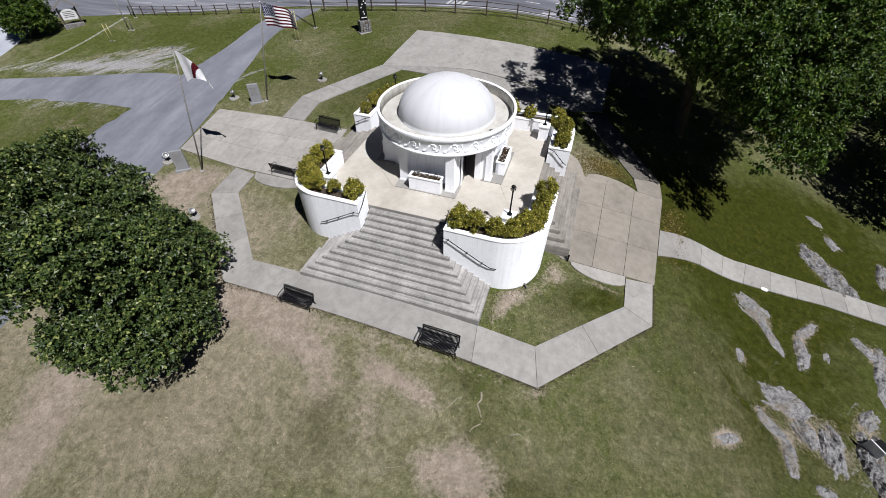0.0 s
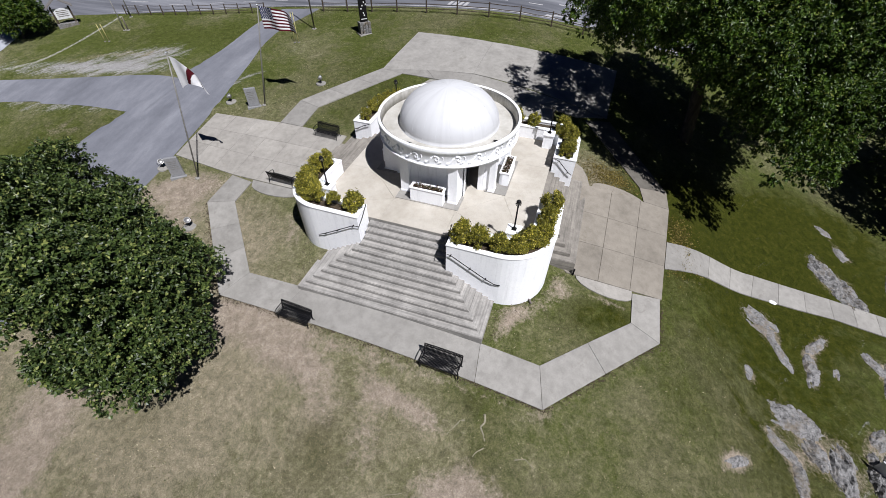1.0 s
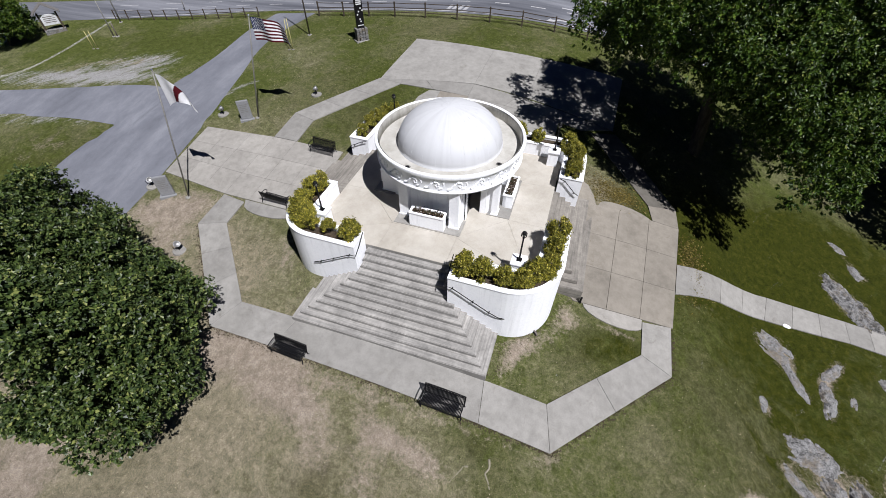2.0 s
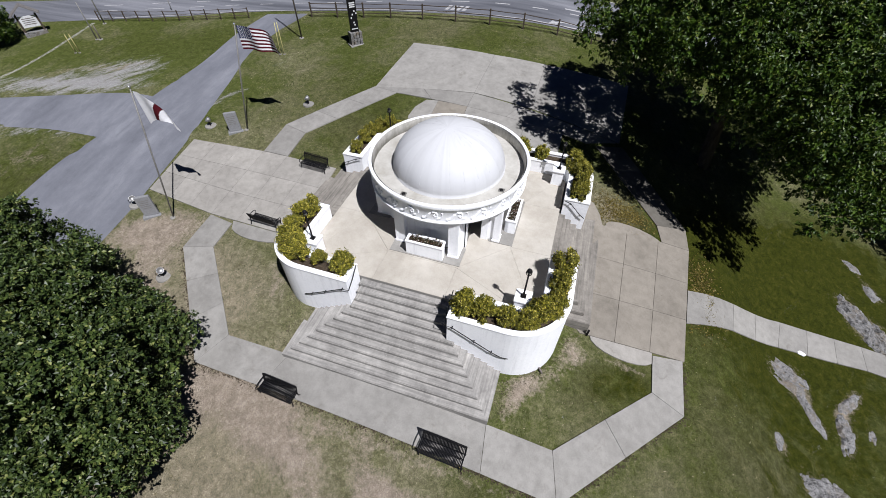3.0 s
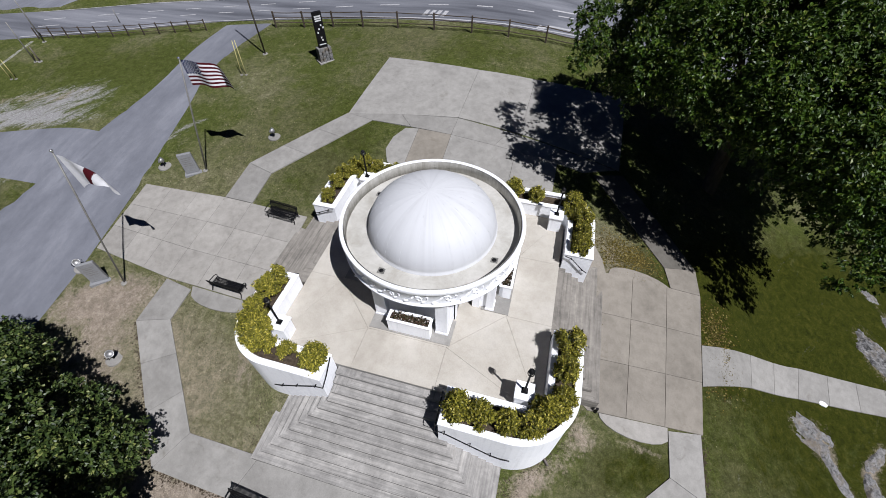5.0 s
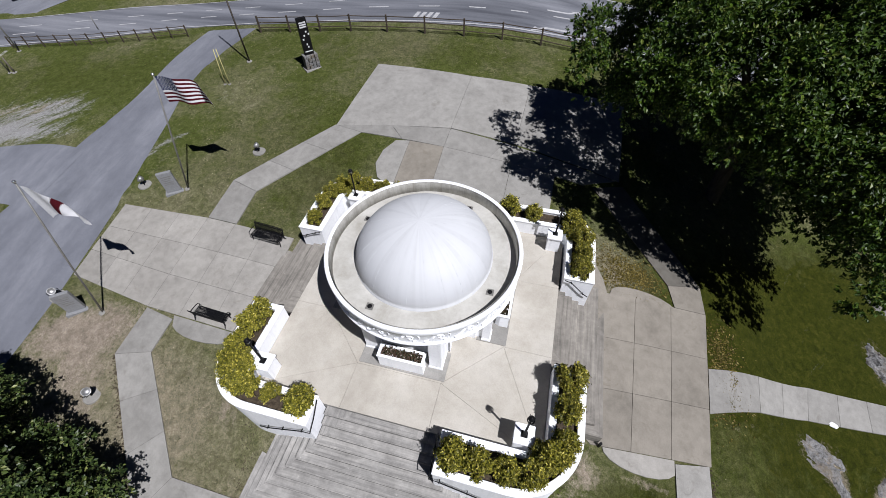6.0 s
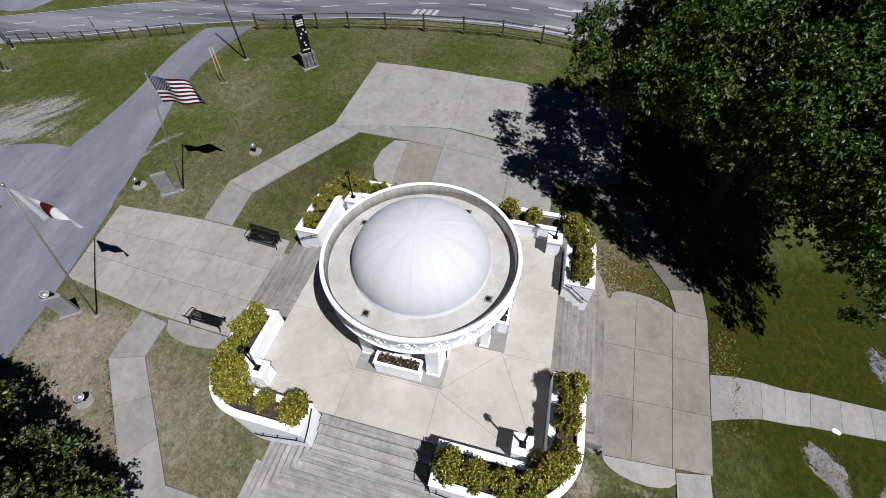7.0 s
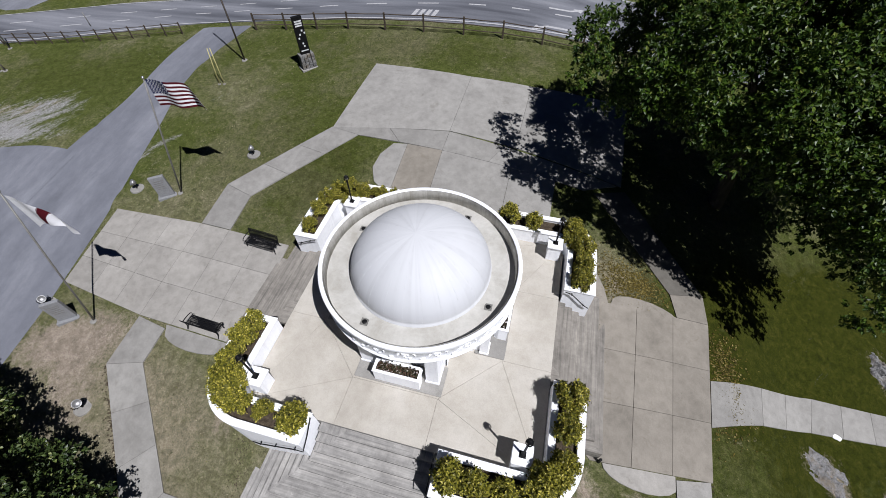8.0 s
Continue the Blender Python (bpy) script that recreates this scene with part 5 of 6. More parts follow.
# round clumps of the oak's crown: centre and radius
OAK_CLUMPS = ((-9.6, -11.2, 0.3, 2.1), (-6.6, -11.4, 1.7, 1.75), (-13.2, -8.2, -0.2, 1.8), (-6.2, -12.9, 0.2, 1.65), (-8.4, -9.4, -0.2, 1.65), (-7.8, -12.5, 2.3, 1.7), (-11.6, -10.6, 2.4, 1.75), (-6.8, -11.4, -0.6, 1.7),
              (-10.0, -8.6, -0.6, 1.4), (-9.6, -13.0, 1.6, 1.7), (-10.4, -9.8, 1.4, 1.75), (-9.6, -13.5, -1.4, 1.4), (-14.0, -8.6, 1.8, 1.6), (-12.6, -10.6, 0.0, 2.0), (-16.0, -9.4, 0.2, 2.0), (-7.8, -13.6, 0.0, 1.35))
OAK_LOBES = [((x - 0.1, y, z), (r - 0.48, r - 0.48, r - 0.48)) for x, y, z, r in OAK_CLUMPS]
make_tree("tree", (-10.6, -11.2), OAK_LOBES, 250, 84, 8, 0.62, "dense dark green foliage", 0.086, OAK_LEAF, 11, 0.30, "broad dark green oak standing on the worn lawn", stretch=1.5)
SHADE_LOBES = [((11.0, 10.2, 6.4), (4.6, 4.6, 2.8)), ((6.3, 8.6, 5.8), (2.0, 2.3, 1.2), 0.42), ((6.3, 11.5, 4.8), (1.6, 2.2, 1.0), 0.5), ((7.6, 6.5, 6.8), (1.8, 1.4, 1.2), 0.45), ((9.6, 5.8, 6.4), (2.0, 1.5, 1.3), 0.7), ((12.2, 4.9, 5.4), (2.0, 1.4, 1.5)),
               ((12.6, 7.2, 5.2), (2.6, 2.2, 2.0)), ((14.3, 4.5, 3.6), (1.7, 1.4, 1.5)), ((15.2, 3.6, 1.9), (1.5, 1.1, 1.1)), ((16.4, 5.8, 2.8), (1.6, 1.7, 1.5)), ((15.3, 9.4, 6.2), (2.7, 3.2, 2.8)), ((14.0, 14.0, 6.2), (3.2, 2.5, 3.0)),
               ((17.2, 9.2, 3.2), (2.0, 2.4, 2.0)), ((15.0, 7.2, 4.6), (2.2, 2.2, 2.2)), ((18.6, 13.0, 3.9), (2.0, 2.2, 1.6))]
make_tree("tree", (12.4, 10.6), SHADE_LOBES, 360, 96, 10, 0.80, "glossy bright green foliage", 0.082, WIDE_LEAF, 23, 0.42, "huge spreading shade tree with glossy green leaves", fork=0.55, stretch=1.8, droop=0.5)
make_tree("tree", (28.6, 12.4), [((28.6, 12.4, 1.2), (4.6, 4.6, 4.0))], 130, 40, 7, 1.1, "dark green foliage", 0.13, WIDE_LEAF, 31, 0.35, "dark green tree at the edge of the lawn")
make_tree("tree", (28.0, 24.0), [((28.0, 24.0, 2.2), (5.2, 5.0, 4.4))], 130, 40, 7, 1.2, "bright green foliage", 0.14, WIDE_LEAF, 33, 0.35, "tall green tree behind the spreading shade tree")
make_tree("tree", (-39.2, 6.9), [((-39.2, 7.3, 1.5), (1.6, 1.6, 1.5))], 70, 40, 7, 0.55, "fresh green foliage", 0.085, WIDE_LEAF, 37, 0.12, "small round bright green tree by the lot", group="small trees")


# ---- flags ----
def flag_pole(base, top, label):
    b, t = Vector(base), Vector(top)
    fp = thing("flagpole", pose(*b), label=label, category="flagpole", group="flagpoles by the drive")
    part("pole", tube(bmesh.new(), [(0, 0, -0.2), tuple((t - b) * 0.5), tuple(t - b)], 0.036, 10, 0.026), POLE_STEEL, fp, smooth=True)
    part("footing", lathe(bmesh.new(), [(0.0, 0.05), (0.10, 0.05), (0.13, 0.0), (0.13, -0.1)], 16), CONCRETE, fp)
    ball = part("finial", lathe(bmesh.new(), [(0.0, -0.06), (0.045, -0.04), (0.06, 0.0), (0.045, 0.04), (0.0, 0.06)], 12), CHROME, fp, smooth=True)
    ball.matrix_local = Matrix.Translation(t - b + Vector((0, 0, 0.05)))
    part("halyard", tube(bmesh.new(), [tuple((t - b) * 0.03 + Vector((0.09, 0, 0))), tuple((t - b) * 0.98 + Vector((0.06, 0, 0)))], 0.005, 4), POLE_STEEL, fp)
    return fp


def flag_cloth(nu, nv, fly, hoist, way, sag, curl, paint, pinch=0.12):
    """A grid of cloth; paint gives a material index for the fractions along and up."""
    verts, faces, index = [], [], []
    w = Vector(way).normalized()
    side = Vector((-w.y, w.x, 0)).normalized()
    for i in range(nu + 1):
        u = i / nu
        for j in range(nv + 1):
            v = j / nv
            wave = curl * u * math.sin(5.2 * u * math.pi * 0.55 + 1.4 * v)
            droop = sag * u * u + 0.05 * math.sin(7 * u + 2 * v) * u
            p = w * (fly * u * (1 - 0.12 * sag)) + side * wave + Vector((0, 0, (v - 1) * hoist * (1 - pinch * u) - droop))
            verts.append(tuple(p))
    for i in range(nu):
        for j in range(nv):
            a = i * (nv + 1) + j
            faces.append((a, a + nv + 1, a + nv + 2, a + 1))
            index.append(paint((i + 0.5) / nu, (j + 0.5) / nv))
    me = mesh_from("cloth", verts, faces, None, True)
    for m in (FLAG_WHITE, FLAG_RED, FLAG_BLUE):
        me.materials.append(m)
    me.polygons.foreach_set("material_index", index)
    return me


def stripes_and_canton(u, v):
    row = int(v * 13)
    if u < 0.4 and row >= 6:
        odd = (int(u / 0.4 * 11) + int((v - 6 / 13) / (7 / 13) * 9)) % 2
        return 0 if odd and (int(u * 60) % 2) else 2
    return 1 if row % 2 == 0 else 0


def red_band(u, v):
    return 1 if abs(u - 0.40 - 0.24 * v) < 0.075 else 0


US_BASE, US_TOP = (-13.4, 3.5, land(-13.4, 3.5)), (-12.65, 4.5, 5.2)
AL_BASE, AL_TOP = (-13.4, -3.1, land(-13.4, -3.1)), (-13.1, -1.85, 4.75)
flag_pole(US_BASE, US_TOP, "tall grey steel flagpole beside a granite marker")
flag_pole(AL_BASE, AL_TOP, "tall grey steel flagpole by the forecourt corner")
us_flag = thing("flag", pose(US_TOP[0] + 0.05, US_TOP[1], US_TOP[2] - 0.02), label="striped red and white flag with a starred blue canton, flying", category="flag", group="flags")
part("cloth", flag_cloth(60, 26, 1.95, 1.15, (0.95, 0.2, 0.0), 0.42, 0.26, stripes_and_canton), None, us_flag)
al_flag = thing("flag", pose(AL_TOP[0] + 0.05, AL_TOP[1], AL_TOP[2] - 0.12), label="white flag with a red diagonal band, half furled by wind", category="flag", group="flags")
part("cloth", flag_cloth(48, 36, 1.6, 1.5, (0.9, 0.1, 0.0), 1.45, 0.12, red_band, 0.84), None, al_flag)


# ---- markers, ground lamps ----
def marker(x, y, turn, label):
    mk = thing("stone_marker", pose(x, y, land(x, y), 0, 0, turn), label=label, category="stone marker", group="stone markers under the flags")
    part("footing", boxed(-0.42, 0.42, -0.22, 0.22, -0.15, 0.06, bevel=0.02), GRANITE, mk)
    bm = boxed(-0.33, 0.33, -0.08, 0.08, 0.06, 1.2, bevel=0.03)
    part("tablet", bm, GRANITE, mk, "grey granite tablet")
    for k in range(5):
        part("inscription", boxed(-0.22, 0.22 - 0.05 * (k % 3), -0.086, -0.078, 0.95 - 0.11 * k, 0.975 - 0.11 * k), POLE_STEEL, mk)
    return mk


marker(-13.95, 3.25, 38, "upright grey granite tablet on a concrete footing")
marker(-14.6, -3.2, 38, "upright grey granite tablet on bare soil")


def ground_lamp(x, y, turn):
    gl = thing("flood_lamp", pose(x, y, land(x, y), 0, 0, turn), label="round bright metal flood lamp on a concrete pad", category="flood lamp", group="flood lamps in the lawn")
    part("pad", lathe(bmesh.new(), [(0.0, 0.06), (0.30, 0.06), (0.33, 0.04), (0.34, -0.08)], 18), CONCRETE, gl)
    part("stem", tube(bmesh.new(), [(0, 0, 0.05), (0, 0, 0.26)], 0.035, 8), BLACK, gl)
    head = part("head", lathe(bmesh.new(), [(0.0, -0.14), (0.08, -0.12), (0.14, -0.03), (0.16, 0.09), (0.14, 0.10), (0.12, 0.05), (0.0, 0.03)], 16), STEEL, gl, "bright reflector head", True)
    head.matrix_local = pose(0, 0, 0.40, 48, 0, 0)
    part("bracket", tube(bmesh.new(), [(-0.2, 0, 0.42), (-0.2, 0, 0.25), (0.2, 0, 0.25), (0.2, 0, 0.42)], 0.018, 6), BLACK, gl)
    return gl


for x, y, turn in ((-16.0, -2.85, 60), (-15.85, 3.35, -40), (-10.9, 6.45, -60), (-11.5, -6.05, 80)):
    ground_lamp(x, y, turn)


# ---- fence ----
def fence(points, label, gap=2.35, tall=1.0, thick=0.05):
    fe = thing("fence", label=label, category="fence")
    line = [Vector((x, y, land(x, y))) for x, y in points]
    posts = []
    for a, b in zip(line, line[1:]):
        n = max(1, round((b - a).length / gap))
        for k in range(n):
            p = a.lerp(b, k / n)
            posts.append(Vector((p.x, p.y, land(p.x, p.y))))
    posts.append(line[-1])
    for k, p in enumerate(posts):
        o = part("post", boxed(-thick, thick, -thick, thick, -0.2, 1.08 * tall, bevel=0.01), WOOD, fe)
        o.matrix_world = pose(p.x, p.y, p.z, 0, 0, 8)
        if k:
            q = posts[k - 1]
            for h in (0.34 * tall, 0.66 * tall, 0.98 * tall):
                part("rail", tube(bmesh.new(), [(q.x, q.y, q.z + h), ((p.x + q.x) / 2, (p.y + q.y) / 2, (p.z + q.z) / 2 + h - 0.02), (p.x, p.y, p.z + h)], thick * 0.62, 6), WOOD, fe)
    return fe


fence([(-22.3, 16.6), (-25.6, 15.5), (-28.8, 14.4), (-34.4, 13.0)], "dark three-rail timber fence along the highway verge", 1.28, 0.74, 0.034)
fence([(-17.2, 17.9), (-10.6, 18.65), (-2.8, 18.9), (4.6, 19.5), (13.0, 21.6)], "dark three-rail timber fence beside the entrance drive")

# ---- roadside sign, poles ----
sg = thing("sign", pose(-11.3, 14.0, land(-11.3, 14.0), 0, 0, 48), label="tall black entrance sign on a rough stone base", category="sign")
rngs = np.random.default_rng(3)
for k in range(16):
    x, z = -0.33 + 0.22 * (k % 4), 0.12 + 0.21 * (k // 4)
    part("stone", boxed(x - 0.10, x + 0.10 + rngs.uniform(-0.02, 0.02), -0.27, 0.27 + rngs.uniform(-0.03, 0.03), z - 0.1, z + 0.1, bevel=0.025), ROCK, sg)
part("footing", boxed(-0.52, 0.52, -0.36, 0.36, -0.1, 0.04, bevel=0.02), CONCRETE, sg)
board = part("board", boxed(-0.28, 0.28, -0.10, 0.10, 0.85, 2.9, bevel=0.015), BLACK, sg, "black sign panel")
for k in range(3):
    part("lettering", boxed(-0.20, 0.20, -0.106, -0.100, 2.62 - 0.12 * k, 2.70 - 0.12 * k), WHITE_PAINT, board)
for x, z in ((0.1, 2.15), (0.22, 2.0), (-0.05, 1.95), (-0.15, 1.75), (0.0, 1.45), (0.05, 1.3)):
    part("emblem", boxed(x - 0.045, x + 0.045, -0.106, -0.100, z - 0.05, z + 0.05, bevel=0.002), WHITE_PAINT, board)
part("lettering", boxed(-0.22, 0.22, -0.106, -0.100, 1.02, 1.08), WHITE_PAINT, board)


def post(name, x, y, height, radius, material, label, category="pole", lean=(0, 0)):
    po = thing(name, pose(x, y, land(x, y)), label=label, category=category)
    part("shaft", tube(bmesh.new(), [(0, 0, -0.2), (lean[0] / 2, lean[1] / 2, height / 2), (lean[0], lean[1], height)], radius, 9, radius * 0.75), material, po, smooth=True)
    part("footing", lathe(bmesh.new(), [(0.0, 0.03), (radius * 3, 0.03), (radius * 3.4, -0.05)], 12), CONCRETE, po)
    return po


post("utility_pole", -15.95, 14.2, 8.0, 0.055, DARK_POLE, "tall dark utility pole beside the entrance")
post("marker_post", -16.15, 11.6, 2.0, 0.03, YELLOW_PAINT, "thin pale yellow guy post in the verge", lean=(-0.05, 0.3))
post("marker_post", -15.85, 11.65, 2.0, 0.03, YELLOW_PAINT, "thin pale yellow guy post in the verge", lean=(-0.2, 0.3))
post("utility_pole", -31.9, 10.3, 2.6, 0.04, POLE_STEEL, "slim grey pole in the verge")
post("utility_pole", -33.6, 12.7, 3.0, 0.05, POLE_STEEL, "slim grey roadside pole by the fence")
post("marker_post", -31.6, 10.4, 1.0, 0.05, DARK_POLE, "short dark post in the verge")
post("marker_post", -31.8, 8.2, 1.3, 0.03, YELLOW_PAINT, "thin pale guy post in the verge")
post("marker_post", -31.5, 8.3, 1.3, 0.03, YELLOW_PAINT, "thin pale guy post in the verge")
post("sign_post", -30.0, 16.4, 1.0, 0.035, POLE_STEEL, "slim grey sign post at the road edge")

# notice shelter by the lot
ks = thing("notice_shelter", pose(-37.4, 9.7, land(-37.4, 9.7), 0, 0, 56) @ Matrix.Scale(0.78, 4), label="small gabled timber notice shelter with a white board", category="notice board")
for s in (-1, 1):
    part("post", boxed(s * 0.8 - 0.08, s * 0.8 + 0.08, -0.08, 0.08, -0.1, 1.9), WOOD, ks)
    bm = bmesh.new()
    prism(bm, [(min(0, s * 1.2), -0.5), (max(0, s * 1.2), -0.5), (max(0, s * 1.2), 0.5), (min(0, s * 1.2), 0.5)], lambda x, y: 2.72 - 0.72 * abs(x), lambda x, y: 2.82 - 0.72 * abs(x))
    part("roof", bm, SHINGLE, ks)
kb = part("board", boxed(-0.7, 0.7, -0.05, 0.05, 0.75, 1.75, bevel=0.01), WHITE_PAINT, ks, "white notice panel")
for k in range(4):
    part("lettering", boxed(-0.5, 0.5, -0.056, -0.05, 1.5 - 0.17 * k, 1.56 - 0.17 * k), DARK_POLE, kb)
part("base", boxed(-0.95, 0.95, -0.25, 0.25, -0.1, 0.35, bevel=0.03), ROCK, ks)


# ---- rocks ----
def rock(x, y, length, width, height, turn, seed, label="low weathered grey rock outcrop set in the grass"):
    """A sheet of stone that breaks through the turf, cracked along its length and ragged at the rim."""
    r = np.random.default_rng(seed)
    ox, oy = r.uniform(0, 90, 2)
    c, s = math.cos(radians(turn)), math.sin(radians(turn))
    nu, nv = max(18, int(length * 28)), max(14, int(width * 34))
    verts, over = [], []
    for i in range(nu + 1):
        for j in range(nv + 1):
            u, v = (i / nu - 0.5) * 1.5, (j / nv - 0.5) * 1.7
            a, b = u * length, v * width
            edge = 1 - (4 * u * u) ** 1.3 - (4 * v * v) ** 1.2
            rough = noise.fractal(Vector((a * 1.1 + ox, b * 1.9 + oy, 0)), 0.9, 2.0, 4)
            ridge = 1 - abs(noise.noise(Vector((a * 1.6 + oy, b * 4.5 + ox, 3)))) * 2.2
            fine = noise.fractal(Vector((a * 6 + ox, b * 8 + oy, 7)), 0.8, 2.0, 3)
            h = height * (0.75 * min(1.0, edge + 0.12) + 0.8 * rough + 0.30 * ridge - 0.22 + 0.30 * fine)
            px, py = x + c * a - s * b, y + s * a + c * b
            verts.append((px - x, py - y, land(px, py) - land(x, y) + min(h, height * 1.3)))
            over.append(h)
    faces = []
    for i in range(nu):
        for j in range(nv):
            k = i * (nv + 1) + j
            quad = (k, k + nv + 1, k + nv + 2, k + 1)
            if max(over[q] for q in quad) > -0.03:
                faces.append(quad)
    # keep the one joined sheet
    at, seen, best = collections.defaultdict(list), set(), []
    for f in faces:
        for q in f:
            at[q].append(f)
    for f in faces:
        if f in seen:
            continue
        seen.add(f)
        group = [f]
        for g in group:
            for h in {h for q in g for h in at[q]} - seen:
                seen.add(h)
                group.append(h)
        best = max(best, group, key=len)
    ob = tagged(new("rock_outcrop"), label=label, category="rock", group="rock outcrops in the lawn")
    ob.matrix_world = pose(x, y, land(x, y))
    used = {q: k for k, q in enumerate(sorted({q for f in best for q in f}))}
    part("stone", mesh_from("stone", [verts[q] for q in used], [tuple(used[q] for q in f) for f in best], ROCK), ROCK, ob)
    return ob


for k, (x, y, l, w, h, turn) in enumerate(ROCKS):
    rock(x, y, l, w, h, turn, 100 + k)
white_stone = tagged(new("stone"), "small white painted stone beside the footpath", "stone")
white_stone.matrix_world = pose(17.1, 0.95, land(17.1, 0.95), 0, 0, -20)
bm = bmesh.new()
bmesh.ops.create_icosphere(bm, subdivisions=3, radius=1.0)
for v in bm.verts:
    k = 1 + 0.25 * noise.noise(v.co * 1.7)
    v.co = Vector((v.co.x * 0.22 * k, v.co.y * 0.11 * k, v.co.z * 0.06 * k + 0.04))
part("body", bm, WHITE, white_stone, smooth=True)


# ---- bared roots, corner post, drain stub ----
def root(points, radius, label="pale bared tree root snaking through the grass"):
    ob = tagged(new("root"), label=label, category="root", group="bared roots in the front lawn")
    x0, y0 = points[0]
    ob.matrix_world = pose(x0, y0, land(x0, y0))
    line = []
    for k in range(len(points) - 1):
        for s in range(5):
            x, y = between(points[k], points[k + 1], s / 5)
            x, y = x + 0.035 * math.sin(9 * y + 3 * x), y + 0.03 * math.sin(8 * x)
            line.append((x - x0, y - y0, land(x, y) - land(x0, y0) + 0.012 * math.sin(3 * k + 1.3 * s)))
    part("wood", tube(bmesh.new(), line, radius, 7, radius * 0.5), ROOT, ob, smooth=True)


root([(4.86, -10.30), (4.88, -10.55), (4.84, -10.75), (5.02, -10.95), (5.10, -11.15)], 0.045)
root([(4.27, -10.72), (4.08, -10.80), (3.96, -10.96), (3.92, -11.12), (3.80, -11.36)], 0.032)
root([(5.08, -11.32), (4.95, -11.52), (4.79, -11.78)], 0.026)
root([(6.2, -11.3), (6.5, -11.2), (6.9, -11.35)], 0.022)
root([(2.12, -13.9), (2.45, -13.72), (2.69, -13.6), (3.14, -13.25)], 0.02)

stub = thing("corner_post", pose(6.98, -3.22, land(6.98, -3.22)), label="short black steel post at the corner of the landing", category="post")
part("shaft", boxed(-0.035, 0.035, -0.035, 0.035, -0.1, 0.34, bevel=0.006), BLACK, stub)
part("cap", boxed(-0.042, 0.042, -0.042, 0.042, 0.34, 0.36, bevel=0.006), BLACK, stub)
pipe = thing("drain_pipe", pose(5.28, -5.18, land(5.28, -5.18), 0, 0, -45), label="short dark drain pipe sticking out of the planter foot", category="pipe")
part("tube", tube(bmesh.new(), [(-0.1, 0, 0.10), (0.25, 0, 0.07), (0.36, 0, 0.0)], 0.035, 9), DARK_POLE, pipe, smooth=True)
part("collar", tube(bmesh.new(), [(0.22, 0, 0.075), (0.27, 0, 0.062)], 0.046, 9), DARK_POLE, pipe)

fl = thing("spotlight", pose(20.25, -6.0, land(20.25, -6.0) + 0.2, 0, 0, 35), label="black box spotlight with a white panel among the rocks", category="spotlight")
part("housing", boxed(-0.28, 0.28, -0.22, 0.22, 0.0, 0.30, bevel=0.03), BLACK, fl)
part("panel", boxed(-0.42, -0.36, -0.3, 0.3, 0.0, 0.55, bevel=0.01), WHITE_PAINT, fl, "white flat panel")


# ---- cars far off ----
def car(x, y, turn, paint, label):
    c = thing("car", pose(x, y, land(x, y) + 0.03, 0, 0, turn), label=label, category="car", group="cars in the far car park")
    bm = boxed(-2.2, 2.2, -0.88, 0.88, 0.32, 0.92, bevel=0.14)
    part("body", bm, paint, c)
    bm = bmesh.new()
    prism(bm, [(-1.7, -0.78), (1.0, -0.78), (1.0, 0.78), (-1.7, 0.78)], 0.9, 1.42)
    for v in bm.verts:
        if v.co.z > 1.2:
            v.co.x = v.co.x * 0.66 - 0.15
            v.co.y *= 0.84
    part("cabin", bm, CAR_GLASS, c, "dark glazed cabin")
    for wx in (-1.35, 1.35):
        for wy in (-0.82, 0.82):
            w = part("wheel", lathe(bmesh.new(), [(0.0, -0.1), (0.31, -0.1), (0.33, 0.0), (0.31, 0.1), (0.0, 0.1)], 14), BLACK, c)
            w.matrix_local = pose(wx, wy, 0.33, 90, 0, 0)
    return c


for x, y, turn, paint, text in ((-40.6, 21.4, 60, WHITE_CAR, "white saloon car parked beyond the highway"), (-43.4, 20.6, 60, GREY_CAR, "grey saloon car parked beyond the highway"),
                                (-46.4, 19.8, 60, RED_CAR, "dark red saloon car parked beyond the highway"), (-49.4, 19.0, 60, GREY_CAR, "grey estate car parked beyond the highway")):
    car(x, y, turn, paint, text)


# ---- grass blades over the nearer lawn ----
def inside(px, py, outline):
    hit = np.zeros(len(px), bool)
    n = len(outline)
    for k in range(n):
        (x0, y0), (x1, y1) = outline[k], outline[(k + 1) % n]
        cross = (y0 > py) != (y1 > py)
        with np.errstate(divide="ignore", invalid="ignore"):
            xs = (x1 - x0) * (py - y0) / (y1 - y0) + x0
        hit ^= cross & (px < xs)
    return hit


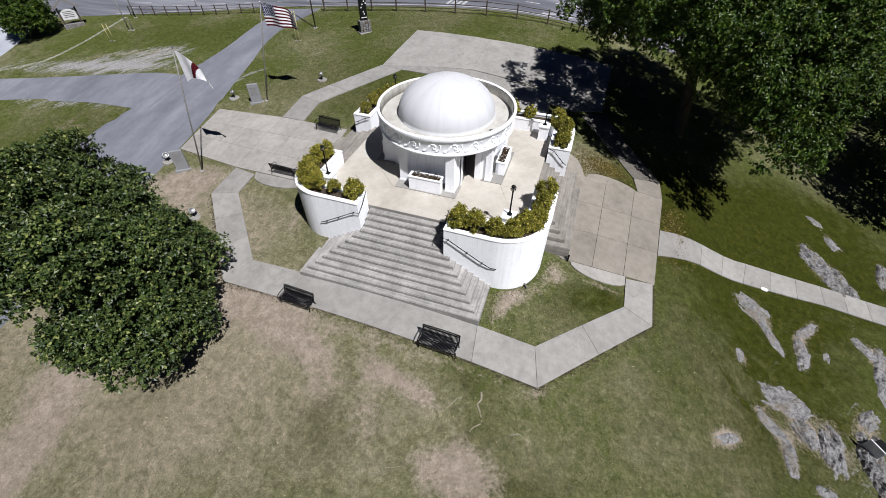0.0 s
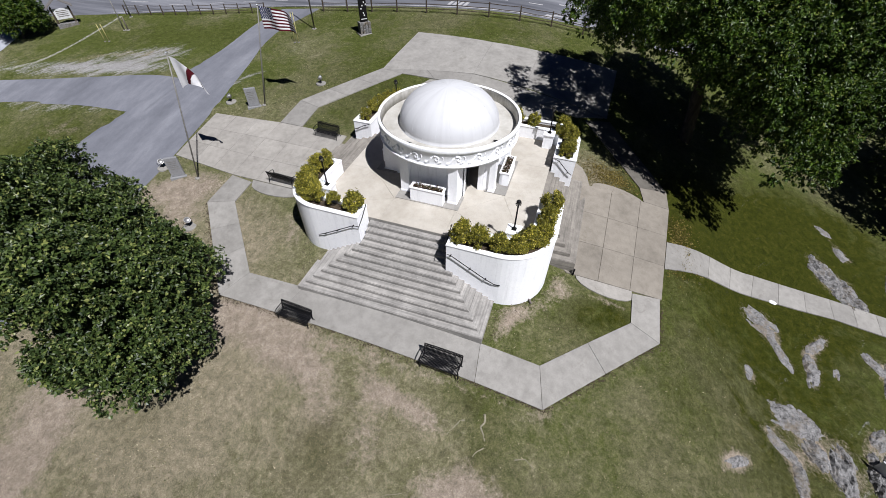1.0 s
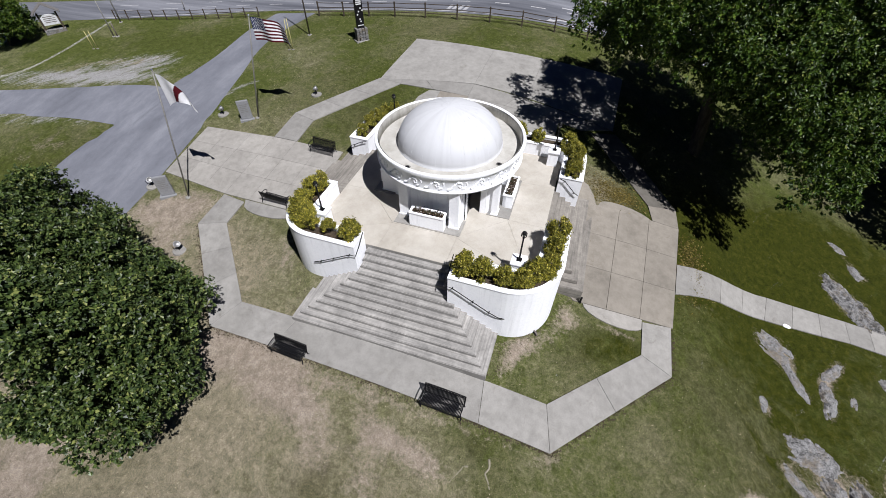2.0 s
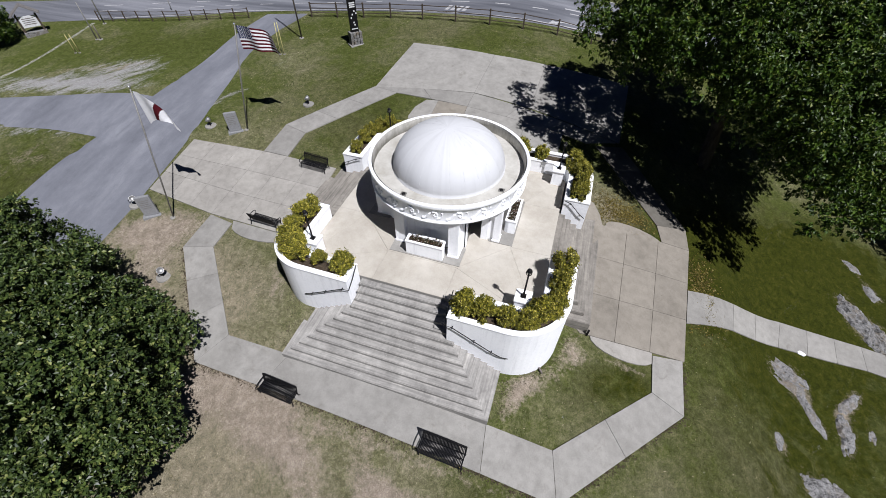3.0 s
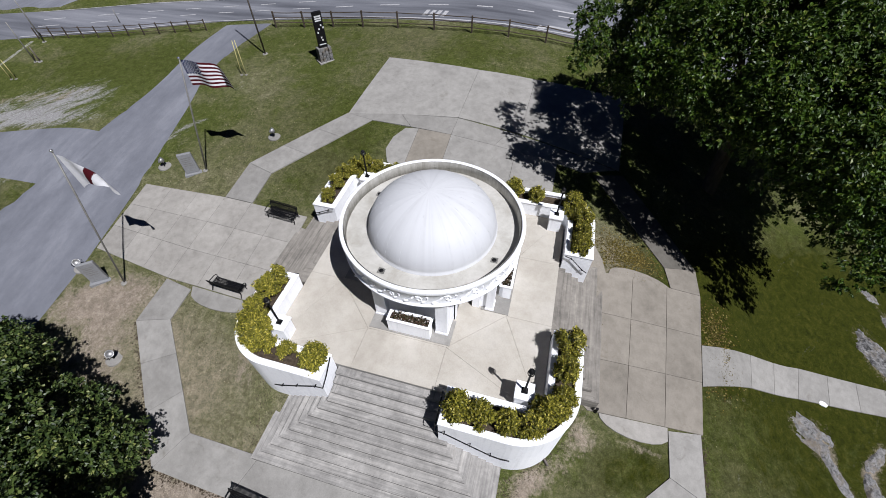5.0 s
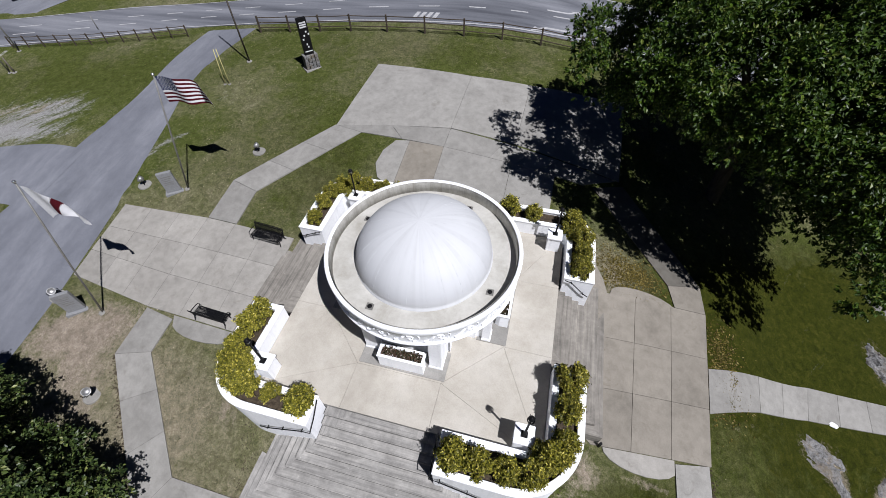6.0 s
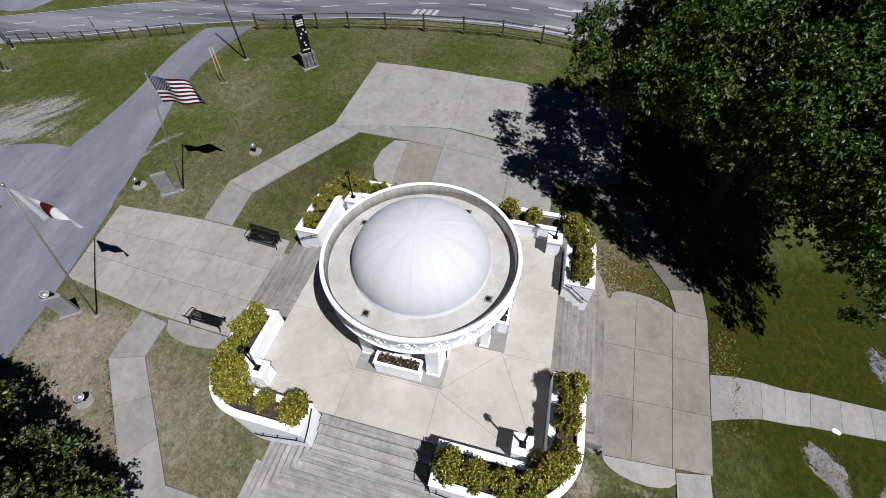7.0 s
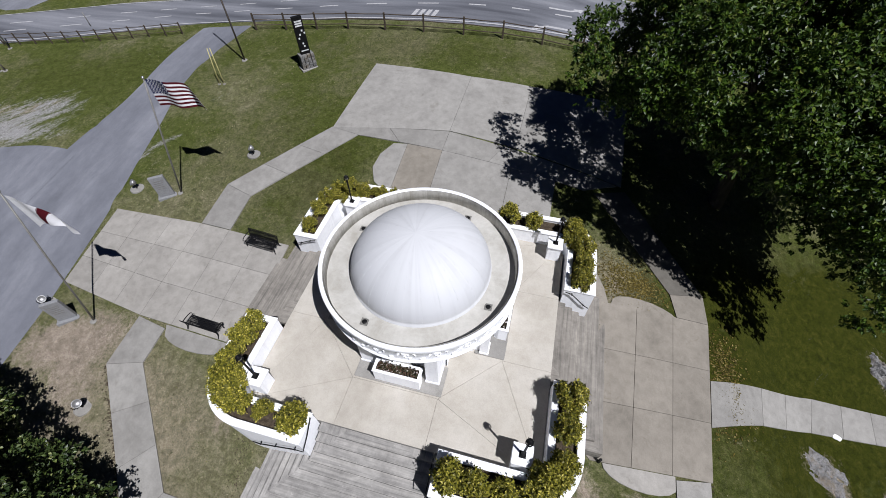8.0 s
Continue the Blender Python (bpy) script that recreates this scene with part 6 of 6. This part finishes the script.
def grass(name, count, wanted, material, label, seed, tall):
    r = np.random.default_rng(seed)
    px, py = r.uniform(-24, 23.5, count), r.uniform(-18.5, 19, count)
    keep = ~((np.abs(px) < 5.2) & (np.abs(py) < 5.2))
    for outline in PAVED + [[(-23.4, -30), (-16.4, -12), (-16.0, -4.3), (-16.0, -1.35), (-16.4, 2.2), (-17.4, 7.3), (-18.5, 12.3), (-17.8, 18.4), (-21.4, 17.6), (-21.2, 9.4), (-21.9, 5.2), (-30, 4), (-30, 0.2), (-22.6, 1.0)],
                            [(-4.3, -8.0), (4.3, -8.0), (4.2, -5.0), (-4.2, -5.0)], [(4.5, -3.5), (7.1, -3.5), (7.1, 3.5), (4.5, 3.5)], [(-7, -3.4), (-4.5, -3.4), (-4.5, 3.4), (-7, 3.4)]]:
        keep &= ~inside(px, py, outline)
    for q in range(4):
        keep &= ~inside(px, py, PLANTERS[q])
    w = wear(px, py)
    keep &= r.uniform(size=count) < np.clip(wanted(w) - 1.1 * w["bare"] - 1.2 * w["gravel"], 0, 1)
    px, py = px[keep], py[keep]
    n = len(px)
    pz = np.array([land(x, y) for x, y in zip(px, py)])
    foot = np.stack([px, py, pz - 0.01], -1)
    a = r.uniform(0, 2 * math.pi, n)
    side = np.stack([np.cos(a), np.sin(a), 0 * a], -1) * (0.010 + 0.012 * r.uniform(size=n))[:, None]
    lean = np.stack([r.normal(size=n) * 0.55, r.normal(size=n) * 0.55, np.ones(n)], -1) * (tall * r.uniform(0.6, 1.4, n))[:, None]
    verts = np.stack([foot - side, foot + side, foot + lean], 1).reshape(-1, 3)
    me = bpy.data.meshes.new(name)
    me.from_pydata(verts.tolist(), [], np.arange(3 * n).reshape(n, 3).tolist())
    me.materials.append(material)
    me.update()
    return tagged(new(name, me), label, "grass", kind="stuff")


grass("dry_grass", 190000, lambda w: 0.15 + 0.9 * w["dry"] - 0.5 * w["lush"], DRY_GRASS, "straw-coloured dry grass blades over the lawn", 61, 0.055)
grass("green_grass", 190000, lambda w: 0.60 - 0.5 * w["dry"] - 0.45 * w["lush"], GREEN_GRASS, "short green grass blades over the lawn", 62, 0.055)


# ---- fallen leaves and grit along the paving edges ----
def litter(name, lines, count, spread, size, material, label, seed):
    r = np.random.default_rng(seed)
    lengths = np.array([math.dist(a, b) for a, b in lines])
    pick = r.choice(len(lines), count, p=lengths / lengths.sum())
    along = r.uniform(size=count)
    a, b = np.array([p for p, _ in lines])[pick], np.array([q for _, q in lines])[pick]
    at = a + (b - a) * along[:, None] + r.normal(size=(count, 2)) * spread * (0.4 + np.abs(np.sin(along * 23 + pick)))[:, None]
    centres = np.array([(x, y, land(x, y) + 0.030) for x, y in at])
    me = leaf_mesh_data(name, centres, size, r, material, up=2.5, stretch=1.4, bend=0.1)
    return tagged(new(name, me), label, "leaf litter", kind="stuff")


litter("leaf_litter", [(FL_OUT, FR_OUT), (FR_OUT, RF_OUT), (FL_OUT, LF_OUT), (RF_OUT, (10.9, -2.72))], 2600, 0.09, 0.045, SOIL, "dark fallen leaves and grit along the footpath edge", 91)
litter("leaf_litter", [((4.4, -6.2), (5.6, -5.2)), ((5.6, -5.2), (6.4, -3.4)), ((4.3, -7.6), (4.3, -6.2)), ((-4.6, -5.9), (-5.8, -4.7)), ((-4.2, -7.6), (-4.7, -5.9))], 420, 0.17, 0.035, SOIL, "dry leaf litter at the foot of the planter walls", 92)
litter("leaf_litter", [((6.7, 4.6), (9.2, 3.7)), ((7.2, 3.5), (8.8, 4.4)), ((11.7, -0.6), (11.9, 2.6)), ((6.70, 0.7), (6.70, 1.5))], 3600, 0.42, 0.055, FALLEN_LEAF, "brown fallen leaves on the grass under the shade tree", 93)
